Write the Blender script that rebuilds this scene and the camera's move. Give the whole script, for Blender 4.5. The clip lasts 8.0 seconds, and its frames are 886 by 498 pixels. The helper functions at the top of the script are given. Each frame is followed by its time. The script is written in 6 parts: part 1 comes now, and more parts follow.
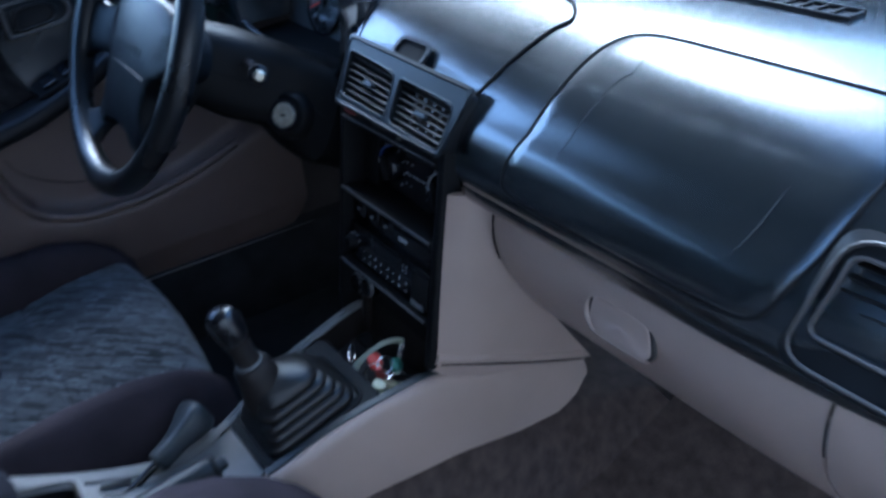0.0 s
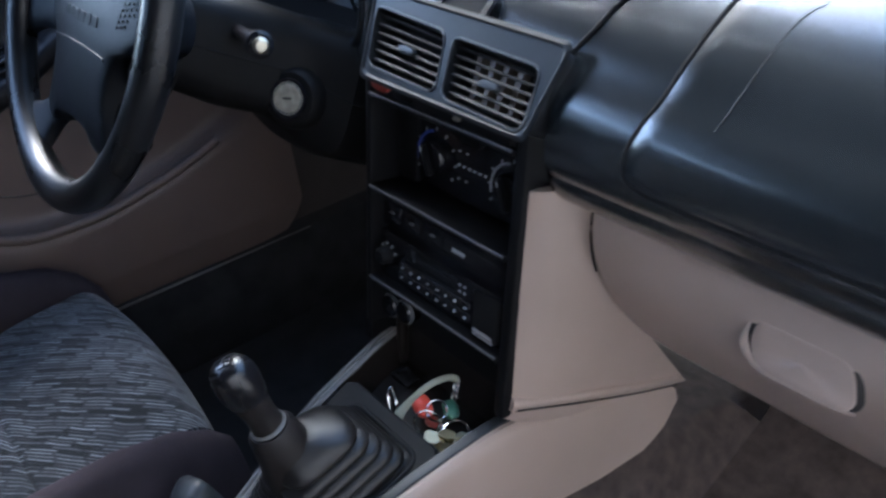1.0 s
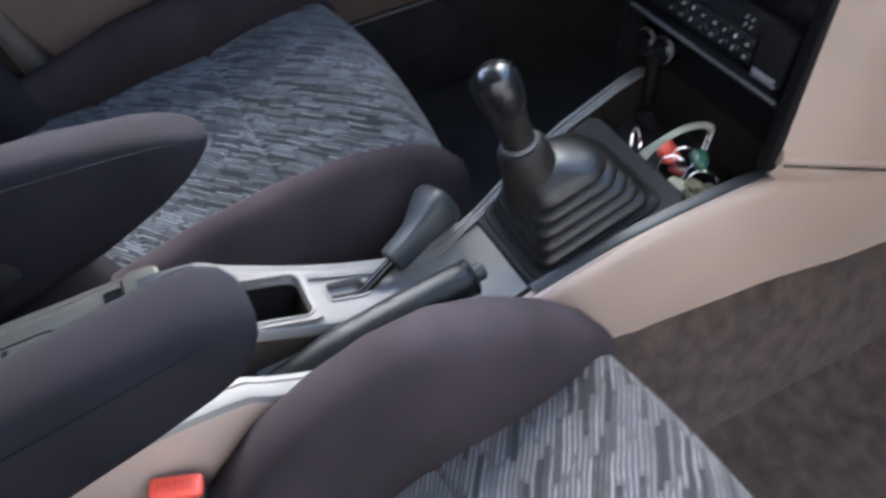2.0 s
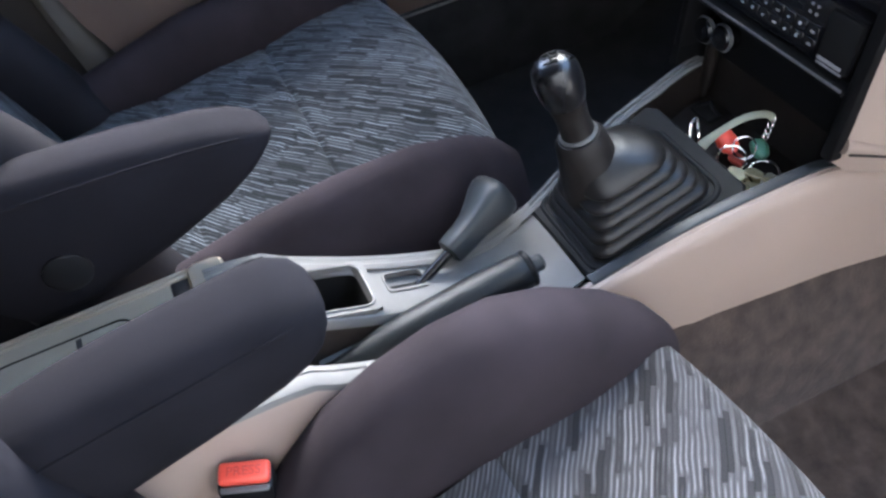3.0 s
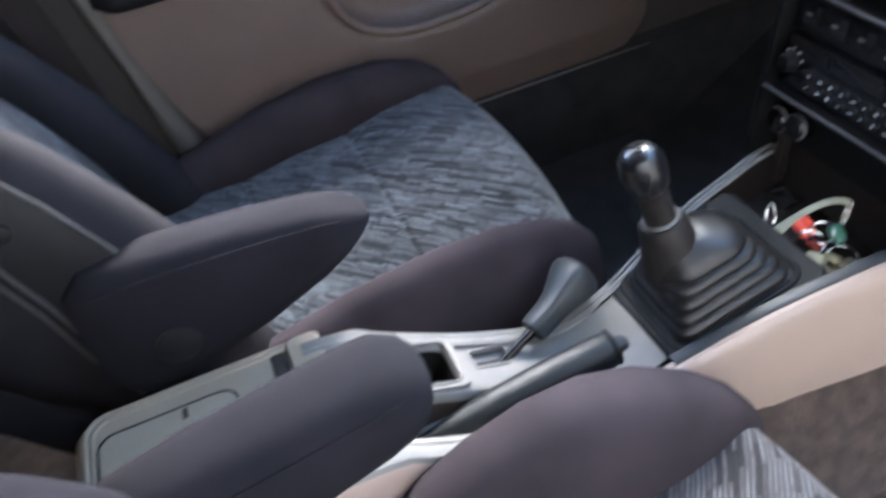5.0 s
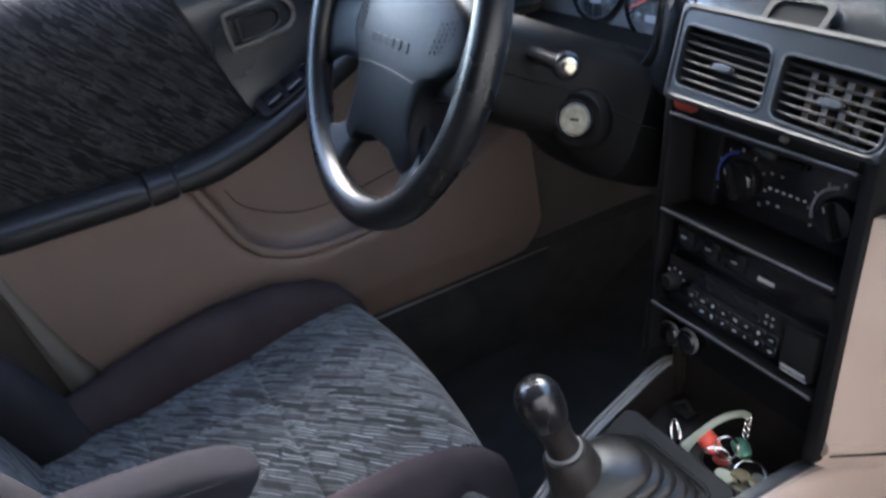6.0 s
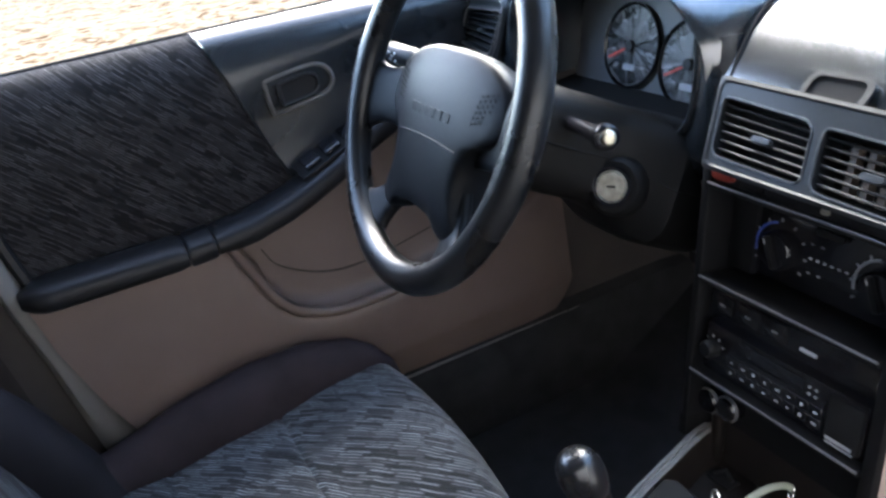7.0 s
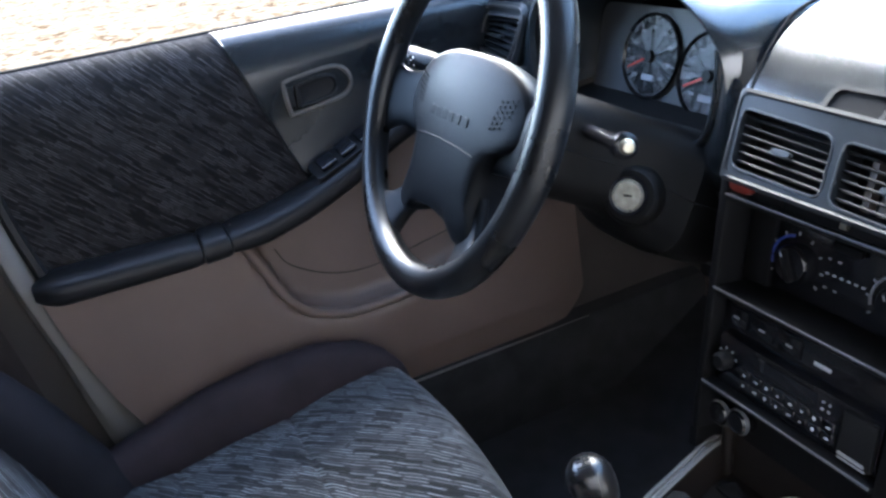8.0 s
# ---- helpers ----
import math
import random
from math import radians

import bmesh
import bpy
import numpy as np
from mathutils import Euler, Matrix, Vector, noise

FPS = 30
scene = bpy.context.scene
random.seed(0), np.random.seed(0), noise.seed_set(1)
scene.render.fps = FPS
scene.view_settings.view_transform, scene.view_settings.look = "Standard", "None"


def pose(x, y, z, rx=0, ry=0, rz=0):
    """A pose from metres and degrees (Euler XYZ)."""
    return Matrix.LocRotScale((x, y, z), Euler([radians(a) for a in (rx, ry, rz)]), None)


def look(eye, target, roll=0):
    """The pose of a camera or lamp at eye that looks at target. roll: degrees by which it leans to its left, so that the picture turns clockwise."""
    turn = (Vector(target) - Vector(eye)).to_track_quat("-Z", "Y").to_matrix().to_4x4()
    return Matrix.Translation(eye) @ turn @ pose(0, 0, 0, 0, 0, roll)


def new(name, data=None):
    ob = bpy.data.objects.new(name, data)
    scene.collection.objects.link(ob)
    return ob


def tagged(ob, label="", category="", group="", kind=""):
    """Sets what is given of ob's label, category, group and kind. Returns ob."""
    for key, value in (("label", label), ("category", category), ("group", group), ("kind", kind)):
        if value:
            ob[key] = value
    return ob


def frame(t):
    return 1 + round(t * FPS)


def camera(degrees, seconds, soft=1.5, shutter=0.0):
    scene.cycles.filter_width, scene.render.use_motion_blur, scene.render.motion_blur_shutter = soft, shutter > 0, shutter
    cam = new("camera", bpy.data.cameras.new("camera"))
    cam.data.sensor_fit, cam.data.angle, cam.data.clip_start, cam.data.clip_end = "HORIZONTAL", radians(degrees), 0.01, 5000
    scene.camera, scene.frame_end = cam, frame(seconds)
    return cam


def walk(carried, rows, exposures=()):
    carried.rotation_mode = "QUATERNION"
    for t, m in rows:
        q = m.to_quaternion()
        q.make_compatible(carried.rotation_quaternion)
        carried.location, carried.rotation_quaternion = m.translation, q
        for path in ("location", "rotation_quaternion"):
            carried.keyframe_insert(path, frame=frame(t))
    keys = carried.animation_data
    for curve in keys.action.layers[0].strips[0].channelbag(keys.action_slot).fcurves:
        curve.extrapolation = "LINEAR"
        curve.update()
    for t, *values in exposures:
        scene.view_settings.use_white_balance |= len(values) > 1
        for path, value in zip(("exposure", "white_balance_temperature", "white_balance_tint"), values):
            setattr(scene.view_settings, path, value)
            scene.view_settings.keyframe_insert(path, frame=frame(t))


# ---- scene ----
cam = camera(59.0, 8.0, 2.6, 0.5)
PATH = [
    (0, (0.7463, 0.0980, 0.9968), (-0.6462, 1.0821, -0.0486), -2.67),
    (0.3, (0.6567, 0.1179, 0.9616), (-0.6963, 1.1972, -0.0407), -3.02),
    (0.5, (0.6032, 0.1297, 0.9420), (-0.7492, 1.2047, -0.0659), -3.48),
    (1, (0.5199, 0.1412, 0.9023), (-0.8118, 1.1822, -0.1667), -4.24),
    (1.5, (0.4759, 0.1303, 0.8922), (-0.8421, 1.0105, -0.3278), -5.93),
    (1.7, (0.4754, 0.1039, 0.8759), (-0.8517, 0.7663, -0.4659), -6.92),
    (1.8, (0.4792, 0.0888, 0.8681), (-0.8309, 0.6608, -0.5305), -6.82),
    (2, (0.4722, 0.0611, 0.8431), (-0.8007, 0.5578, -0.6174), -7.36),
    (2.1, (0.4653, 0.0548, 0.8395), (-0.8005, 0.5328, -0.6333), -8.25),
    (2.2, (0.4608, 0.0507, 0.8357), (-0.8011, 0.5076, -0.6472), -9.04),
    (3.3, (0.4728, 0.0427, 0.8579), (-0.8475, 0.4218, -0.5957), -11.27),
    (3.5, (0.4749, 0.0363, 0.8638), (-0.8666, 0.4300, -0.5664), -11.86),
    (3.9, (0.4707, -0.0057, 0.8830), (-0.9106, 0.2231, -0.5451), -14.47),
    (4, (0.4680, -0.0156, 0.8914), (-0.9173, 0.1632, -0.5400), -15.54),
    (4.2, (0.4749, -0.0298, 0.8977), (-0.9240, 0.1077, -0.5250), -16.28),
    (5.3, (0.4689, 0.0251, 0.8769), (-1.0292, 0.5439, -0.3423), -9.71),
    (5.5, (0.4604, 0.0382, 0.8860), (-1.0724, 0.6460, -0.2459), -9.01),
    (6, (0.4466, 0.0524, 0.9100), (-1.1539, 0.7484, -0.0667), -9.79),
    (6.5, (0.4514, 0.0502, 0.9213), (-1.1876, 0.7645, 0.0247), -10.16),
    (7, (0.4394, 0.0403, 0.9318), (-1.2300, 0.7291, 0.0721), -9.89),
    (7.5, (0.4349, 0.0289, 0.9341), (-1.2662, 0.7003, 0.1244), -8.90),
    (8, (0.4381, 0.0320, 0.9308), (-1.2452, 0.7089, 0.0892), -8.44),
]
EXPOSURE = [(0, 3.12, 4680, 5), (0.6, 3.04, 4720, 5), (1.0, 3.74, 5800, 9), (1.5, 3.74, 6300, 10), (2.0, 4.40, 6180, 9), (4.2, 4.52, 6050, 8), (5.5, 4.80, 6350, 9), (6.0, 4.50, 6450, 9), (6.5, 4.42, 6400, 9), (7.2, 4.56, 6350, 8), (8, 4.60, 6050, 8)]
walk(cam, [(t, look(eye, target, roll)) for t, eye, target, roll in PATH], EXPOSURE)

# ---- light ----
SUN_UP, SUN_TURN = 40.0, -65.0
world = bpy.data.worlds.new("sky")
scene.world = world
world.use_nodes = True
wn = world.node_tree.nodes
sky = wn.new("ShaderNodeTexSky")
sky.sky_type, sky.sun_disc = "NISHITA", False
sky.sun_elevation, sky.sun_rotation = radians(SUN_UP), radians(SUN_TURN)
sky.dust_density = 1.5
wn["Background"].inputs["Strength"].default_value = 0.15
world.node_tree.links.new(sky.outputs[0], wn["Background"].inputs["Color"])
sun = new("sun", bpy.data.lights.new("sun", "SUN"))
sun.data.energy, sun.data.angle, sun.data.color = 0.95, radians(42), (1.0, 0.975, 0.94)
sun.matrix_world = look((0, 0, 0), (-math.sin(radians(SUN_TURN)) * math.cos(radians(SUN_UP)), -math.cos(radians(SUN_TURN)) * math.cos(radians(SUN_UP)), -math.sin(radians(SUN_UP))))


# ---- materials ----
def material(name, color, rough=0.5, metal=0.0, grain=0.0, grain_size=600.0, stain=0.12, stain_size=9.0, coat=0.0, sheen=0.0, rough_var=0.08, spec=0.5, coat_rough=0.2):
    m = bpy.data.materials.new(name)
    m.use_nodes = True
    n, l = m.node_tree.nodes, m.node_tree.links
    b = n["Principled BSDF"]
    at = n.new("ShaderNodeTexCoord")
    big = n.new("ShaderNodeTexNoise")
    big.inputs["Scale"].default_value, big.inputs["Detail"].default_value = stain_size, 6
    l.new(at.outputs["Object"], big.inputs["Vector"])
    ramp = n.new("ShaderNodeMapRange")
    ramp.inputs["From Min"].default_value, ramp.inputs["From Max"].default_value = 0.3, 0.7
    ramp.inputs["To Min"].default_value, ramp.inputs["To Max"].default_value = 1 - stain, 1 + stain
    l.new(big.outputs["Fac"], ramp.inputs["Value"])
    mix = n.new("ShaderNodeMix")
    mix.data_type, mix.blend_type = "RGBA", "MULTIPLY"
    mix.inputs["Factor"].default_value = 1.0
    mix.inputs["A"].default_value = (*color, 1)
    l.new(ramp.outputs[0], mix.inputs["B"])
    l.new(mix.outputs["Result"], b.inputs["Base Color"])
    r2 = n.new("ShaderNodeMapRange")
    r2.inputs["To Min"].default_value, r2.inputs["To Max"].default_value = max(0.02, rough - rough_var), min(1, rough + rough_var)
    l.new(big.outputs["Fac"], r2.inputs["Value"])
    l.new(r2.outputs[0], b.inputs["Roughness"])
    b.inputs["Metallic"].default_value = metal
    b.inputs["Coat Weight"].default_value, b.inputs["Coat Roughness"].default_value = coat, coat_rough
    b.inputs["Sheen Weight"].default_value = sheen
    b.inputs["Specular IOR Level"].default_value = spec
    if grain:
        fine = n.new("ShaderNodeTexNoise")
        fine.inputs["Scale"].default_value, fine.inputs["Detail"].default_value = grain_size, 3
        l.new(at.outputs["Object"], fine.inputs["Vector"])
        bump = n.new("ShaderNodeBump")
        bump.inputs["Strength"].default_value, bump.inputs["Distance"].default_value = grain, 0.001
        l.new(fine.outputs["Fac"], bump.inputs["Height"])
        l.new(bump.outputs[0], b.inputs["Normal"])
    return m


def dashed_cloth(name, ground_color, line_color, turn, share=0.5, plane="xy", sheen=0.1, pitch=4.6, per_metre=30.0):
    """Woven cloth with broken light pinstripes."""
    m = bpy.data.materials.new(name)
    m.use_nodes = True
    n, l = m.node_tree.nodes, m.node_tree.links
    b = n["Principled BSDF"]
    at = n.new("ShaderNodeTexCoord")
    turned = n.new("ShaderNodeMapping")
    if plane == "yz":
        sep, comb = n.new("ShaderNodeSeparateXYZ"), n.new("ShaderNodeCombineXYZ")
        l.new(at.outputs["Object"], sep.inputs[0])
        l.new(sep.outputs["Y"], comb.inputs["X"])
        l.new(sep.outputs["Z"], comb.inputs["Y"])
        l.new(comb.outputs[0], turned.inputs["Vector"])
    else:
        l.new(at.outputs["Object"], turned.inputs["Vector"])
    spun = n.new("ShaderNodeMapping")
    spun.inputs["Rotation"].default_value = (0, 0, radians(turn))
    l.new(turned.outputs[0], spun.inputs["Vector"])
    wob = n.new("ShaderNodeTexNoise")
    wob.inputs["Scale"].default_value = 14
    l.new(at.outputs["Object"], wob.inputs["Vector"])
    add = n.new("ShaderNodeMix")
    add.data_type, add.blend_type = "RGBA", "LINEAR_LIGHT"
    add.inputs["Factor"].default_value = 0.005
    l.new(spun.outputs[0], add.inputs["A"])
    l.new(wob.outputs["Color"], add.inputs["B"])
    def math_node(op, a, b=None, c=None):
        node = n.new("ShaderNodeMath")
        node.operation = op
        for slot, value in enumerate((a, b, c)):
            if value is None:
                continue
            if isinstance(value, (int, float)):
                node.inputs[slot].default_value = value
            else:
                l.new(value, node.inputs[slot])
        return node.outputs[0]

    axes = n.new("ShaderNodeSeparateXYZ")
    l.new(add.outputs["Result"], axes.inputs[0])
    across = math_node("MULTIPLY", axes.outputs["Y"], 1000 / pitch)
    row = math_node("FLOOR", across)
    row_chance = n.new("ShaderNodeTexWhiteNoise")
    row_chance.noise_dimensions = "1D"
    l.new(row, row_chance.inputs["W"])
    along = math_node("MULTIPLY_ADD", axes.outputs["X"], per_metre, math_node("MULTIPLY", row_chance.outputs["Value"], 17.0))
    both = n.new("ShaderNodeCombineXYZ")
    l.new(row, both.inputs["X"])
    l.new(math_node("FLOOR", along), both.inputs["Y"])
    chance = n.new("ShaderNodeTexWhiteNoise")
    chance.noise_dimensions = "2D"
    l.new(both.outputs[0], chance.inputs["Vector"])
    patch = n.new("ShaderNodeTexNoise")
    patch.inputs["Scale"].default_value, patch.inputs["Detail"].default_value = 22, 3
    l.new(spun.outputs[0], patch.inputs["Vector"])
    lit = n.new("ShaderNodeMapRange")
    lit.inputs["From Min"].default_value, lit.inputs["From Max"].default_value = 1.15 - share, 1.75 - share
    l.new(math_node("MULTIPLY_ADD", patch.outputs["Fac"], 1.1, math_node("MULTIPLY", chance.outputs["Value"], 0.55)), lit.inputs["Value"])
    off_mid = math_node("ABSOLUTE", math_node("SUBTRACT", math_node("FRACT", across), 0.5))
    thread = n.new("ShaderNodeMapRange")
    thread.inputs["From Min"].default_value, thread.inputs["From Max"].default_value = 0.24, 0.06
    l.new(off_mid, thread.inputs["Value"])
    end_mid = math_node("ABSOLUTE", math_node("SUBTRACT", math_node("FRACT", along), 0.5))
    ends = n.new("ShaderNodeMapRange")
    ends.inputs["From Min"].default_value, ends.inputs["From Max"].default_value = 0.49, 0.38
    l.new(end_mid, ends.inputs["Value"])
    pick_out = math_node("MULTIPLY", math_node("MULTIPLY", thread.outputs[0], ends.outputs[0]), lit.outputs[0])
    hollow = n.new("ShaderNodeMapRange")
    hollow.inputs["From Min"].default_value, hollow.inputs["From Max"].default_value = 0.5, 0.3
    hollow.inputs["To Min"].default_value = 0.6
    l.new(off_mid, hollow.inputs["Value"])
    fuzz = n.new("ShaderNodeTexNoise")
    fuzz.inputs["Scale"].default_value, fuzz.inputs["Detail"].default_value = 900, 2
    l.new(at.outputs["Object"], fuzz.inputs["Vector"])
    soft = n.new("ShaderNodeMath")
    soft.operation = "MULTIPLY"
    l.new(pick_out, soft.inputs[0])
    l.new(math_node("MULTIPLY_ADD", fuzz.outputs["Fac"], 0.7, 0.45), soft.inputs[1])
    mix = n.new("ShaderNodeMix")
    mix.data_type = "RGBA"
    shade = n.new("ShaderNodeMix")
    shade.data_type, shade.blend_type = "RGBA", "MULTIPLY"
    shade.inputs["Factor"].default_value = 1.0
    shade.inputs["A"].default_value = (*ground_color, 1)
    dim = n.new("ShaderNodeMapRange")
    dim.inputs["From Min"].default_value, dim.inputs["From Max"].default_value = 0.16, 0.34
    dim.inputs["To Min"].default_value = 0.42
    l.new(chance.outputs["Value"], dim.inputs["Value"])
    l.new(math_node("MULTIPLY", hollow.outputs[0], dim.outputs[0]), shade.inputs["B"])
    l.new(shade.outputs["Result"], mix.inputs["A"])
    mix.inputs["B"].default_value = (*line_color, 1)
    l.new(soft.outputs[0], mix.inputs["Factor"])
    l.new(mix.outputs["Result"], b.inputs["Base Color"])
    b.inputs["Roughness"].default_value = 0.9
    b.inputs["Sheen Weight"].default_value = sheen
    b.inputs["Sheen Roughness"].default_value = 0.4
    b.inputs["Specular IOR Level"].default_value = 0.15
    bump = n.new("ShaderNodeBump")
    bump.inputs["Strength"].default_value, bump.inputs["Distance"].default_value = 0.5, 0.001
    l.new(fuzz.outputs["Fac"], bump.inputs["Height"])
    l.new(bump.outputs[0], b.inputs["Normal"])
    return m


def gravel():
    m = bpy.data.materials.new("dry_gravel")
    m.use_nodes = True
    n, l = m.node_tree.nodes, m.node_tree.links
    b = n["Principled BSDF"]
    at = n.new("ShaderNodeTexCoord")
    cells = n.new("ShaderNodeTexVoronoi")
    cells.inputs["Scale"].default_value = 9
    l.new(at.outputs["Object"], cells.inputs["Vector"])
    patch = n.new("ShaderNodeTexNoise")
    patch.inputs["Scale"].default_value, patch.inputs["Detail"].default_value = 3, 8
    l.new(at.outputs["Object"], patch.inputs["Vector"])
    ramp = n.new("ShaderNodeValToRGB")
    ramp.color_ramp.elements[0].color, ramp.color_ramp.elements[1].color = (0.030, 0.018, 0.010, 1), (0.112, 0.090, 0.062, 1)
    ramp.color_ramp.elements[0].position, ramp.color_ramp.elements[1].position = 0.46, 0.78
    tan = ramp.color_ramp.elements.new(0.62)
    tan.color = (0.076, 0.053, 0.031, 1)
    mixer = n.new("ShaderNodeMath")
    mixer.operation = "MULTIPLY_ADD"
    mixer.inputs[1].default_value = 0.55
    sep = n.new("ShaderNodeSeparateColor")
    l.new(cells.outputs["Color"], sep.inputs[0])
    l.new(sep.outputs[0], mixer.inputs[0])
    l.new(patch.outputs["Fac"], mixer.inputs[2])
    l.new(mixer.outputs[0], ramp.inputs["Fac"])
    l.new(ramp.outputs["Color"], b.inputs["Base Color"])
    b.inputs["Roughness"].default_value = 0.95
    b.inputs["Specular IOR Level"].default_value = 0.0
    bump = n.new("ShaderNodeBump")
    bump.inputs["Strength"].default_value, bump.inputs["Distance"].default_value = 0.8, 0.02
    l.new(cells.outputs["Distance"], bump.inputs["Height"])
    l.new(bump.outputs[0], b.inputs["Normal"])
    return m


DASH = material("dash_skin", (0.010, 0.0125, 0.0140), 0.15, grain=0.2, grain_size=900, stain=0.2, spec=1.0, coat=1.0, coat_rough=0.13, rough_var=0.05)
DASH_LOW = material("dark_grey_plastic", (0.0115, 0.0110, 0.0110), 0.5, grain=0.2, grain_size=900, spec=0.16)
BLACK = material("black_plastic", (0.0092, 0.0092, 0.0102), 0.42, grain=0.12, grain_size=1200, spec=0.17)
STACK = material("deep_black_plastic", (0.0062, 0.0062, 0.0068), 0.5, grain=0.12, grain_size=1200, spec=0.09)
SATIN = material("satin_black_plastic", (0.010, 0.011, 0.013), 0.25, grain=0.05, grain_size=1200, spec=0.36)
VENT_SLAT = material("scuffed_black_slat", (0.011, 0.0105, 0.0105), 0.5, grain=0.1, stain=0.25, stain_size=40, spec=0.22)
VANE = material("brown_grey_vane", (0.105, 0.080, 0.062), 0.5, grain=0.2, stain=0.2)
GLOSS = material("glossy_black_plastic", (0.008, 0.008, 0.0095), 0.14, rough_var=0.05, spec=0.36)
# Black parts, and painted deep shade in ducts, wells, gaps and grooves
VOID = material("matt_black_and_deep_shade", (0.010, 0.010, 0.0105), 0.9, spec=0.1)
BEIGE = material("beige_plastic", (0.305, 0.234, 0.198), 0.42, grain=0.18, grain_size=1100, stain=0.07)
# Darker copy of the beige; the door's weaker light is in its colour
BEIGE_DARK = material("shaded_beige_plastic", (0.112, 0.081, 0.070), 0.5, grain=0.2, grain_size=1000, stain=0.1)
PALE = material("pale_grey_plastic", (0.176, 0.171, 0.163), 0.6, grain=0.1, grain_size=1100, stain=0.14, stain_size=18, spec=0.15)
PALE_BOX = material("grey_taupe_plastic", (0.335, 0.282, 0.216), 0.6, grain=0.15, grain_size=1000, stain=0.1)
PILLAR = material("grey_trim_plastic", (0.10, 0.095, 0.09), 0.55, grain=0.15, stain=0.1)
CARPET = material("charcoal_carpet", (0.057, 0.042, 0.036), 0.95, grain=1.0, grain_size=420, stain=0.36, stain_size=45, sheen=0.2, spec=0.1)
# Darker copy of the carpet, with footwell shade in its colour
CARPET_DARK = material("footwell_shade_carpet", (0.019, 0.019, 0.020), 0.95, grain=1.0, grain_size=420, stain=0.3, stain_size=20, sheen=0.1, spec=0.1)
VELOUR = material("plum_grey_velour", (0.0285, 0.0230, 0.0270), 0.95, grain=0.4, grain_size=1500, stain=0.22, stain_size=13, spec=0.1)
# Darker, bluer copies of the plum velour; sky light and shade coloured in
VELOUR_BLUE = material("shaded_blue_velour", (0.0145, 0.0135, 0.016), 0.95, grain=0.4, grain_size=1500, stain=0.22, stain_size=13, spec=0.1)
VELOUR_ARM = material("shaded_plum_velour", (0.0112, 0.0106, 0.0138), 0.95, grain=0.4, grain_size=1500, stain=0.22, stain_size=13, spec=0.1)
# One cloth on both seats; the driver's darker tone holds its weaker light
CLOTH_DRIVER = dashed_cloth("pinstripe_cloth_driver_shaded", (0.0285, 0.0315, 0.0355), (0.205, 0.226, 0.250), -40, 0.56, pitch=4.4, per_metre=26.0)
CLOTH_PASSENGER = dashed_cloth("pinstripe_cloth_passenger", (0.060, 0.058, 0.062), (0.225, 0.227, 0.238), 35, 0.50, pitch=4.2, per_metre=19.0)
CLOTH_DOOR = dashed_cloth("pinstripe_cloth_door", (0.0140, 0.0132, 0.0145), (0.092, 0.090, 0.094), 45, 0.46, "yz", 0.05, 3.2, 44.0)
LEATHER = material("dark_leatherette", (0.0060, 0.0064, 0.0074), 0.30, spec=0.34, grain=0.16, grain_size=700, stain=0.3, stain_size=25, rough_var=0.12)
VINYL = material("door_vinyl", (0.0105, 0.0125, 0.0145), 0.24, grain=0.2, grain_size=800, stain=0.2, spec=0.34, coat=0.16)
BELT = material("brown_black_webbing", (0.020, 0.016, 0.016), 0.8, grain=0.5, grain_size=1400, stain=0.25, spec=0.15)
PANEL = material("dark_vinyl_panel", (0.0105, 0.0100, 0.0105), 0.5, grain=0.35, grain_size=700, stain=0.2, spec=0.16)
PIPING = material("grey_piping", (0.034, 0.032, 0.032), 0.7, grain=0.2)
GRIP = material("grey_satin_grip", (0.022, 0.026, 0.029), 0.42, grain=0.25, grain_size=900, stain=0.2, spec=0.35)
SHROUD = material("column_shroud", (0.0058, 0.0057, 0.0058), 0.5, grain=0.25, grain_size=900, stain=0.25, spec=0.10)
PAD = material("moulded_vinyl", (0.0055, 0.0066, 0.0085), 0.38, grain=0.3, grain_size=800, stain=0.2, spec=0.09)
BOOT_FRAME = material("matt_grey_plastic", (0.011, 0.0115, 0.012), 0.6, grain=0.3, grain_size=900, spec=0.15)
RUBBER = material("black_rubber", (0.0092, 0.0086, 0.0088), 0.38, grain=0.25, grain_size=500, stain=0.35, stain_size=40, spec=0.36)
# Dark brown that paints the shade on the channel wall
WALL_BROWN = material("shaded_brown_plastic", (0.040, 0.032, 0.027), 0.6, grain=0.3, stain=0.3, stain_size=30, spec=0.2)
RAIL = material("dark_blue_grey_plastic", (0.020, 0.023, 0.026), 0.42, grain=0.15, grain_size=1000, stain=0.15, spec=0.35)
RAIL_PALE = material("scuffed_grey_plastic", (0.095, 0.095, 0.095), 0.42, grain=0.15, grain_size=1000, stain=0.25, stain_size=30, spec=0.4)
TRAY = material("brown_black_plastic", (0.0105, 0.0082, 0.0072), 0.36, grain=0.15, grain_size=900, stain=0.3, stain_size=30, spec=0.25)
COLLAR = material("matt_brown_black_rubber", (0.0120, 0.0100, 0.0094), 0.55, grain=0.3, grain_size=900, stain=0.25, stain_size=40, spec=0.25)
KNOB = material("polished_black_knob", (0.006, 0.006, 0.007), 0.27, rough_var=0.08, spec=0.5)
BRAKE = material("textured_black_grip", (0.0060, 0.0080, 0.0090), 0.38, grain=0.55, grain_size=650, stain=0.25, stain_size=40, spec=0.32)
BRASS = material("worn_brass", (0.52, 0.46, 0.30), 0.38, 1.0, grain=0.1)
KICK_BROWN = material("brown_felt", (0.036, 0.029, 0.026), 0.9, grain=0.5, stain=0.25)
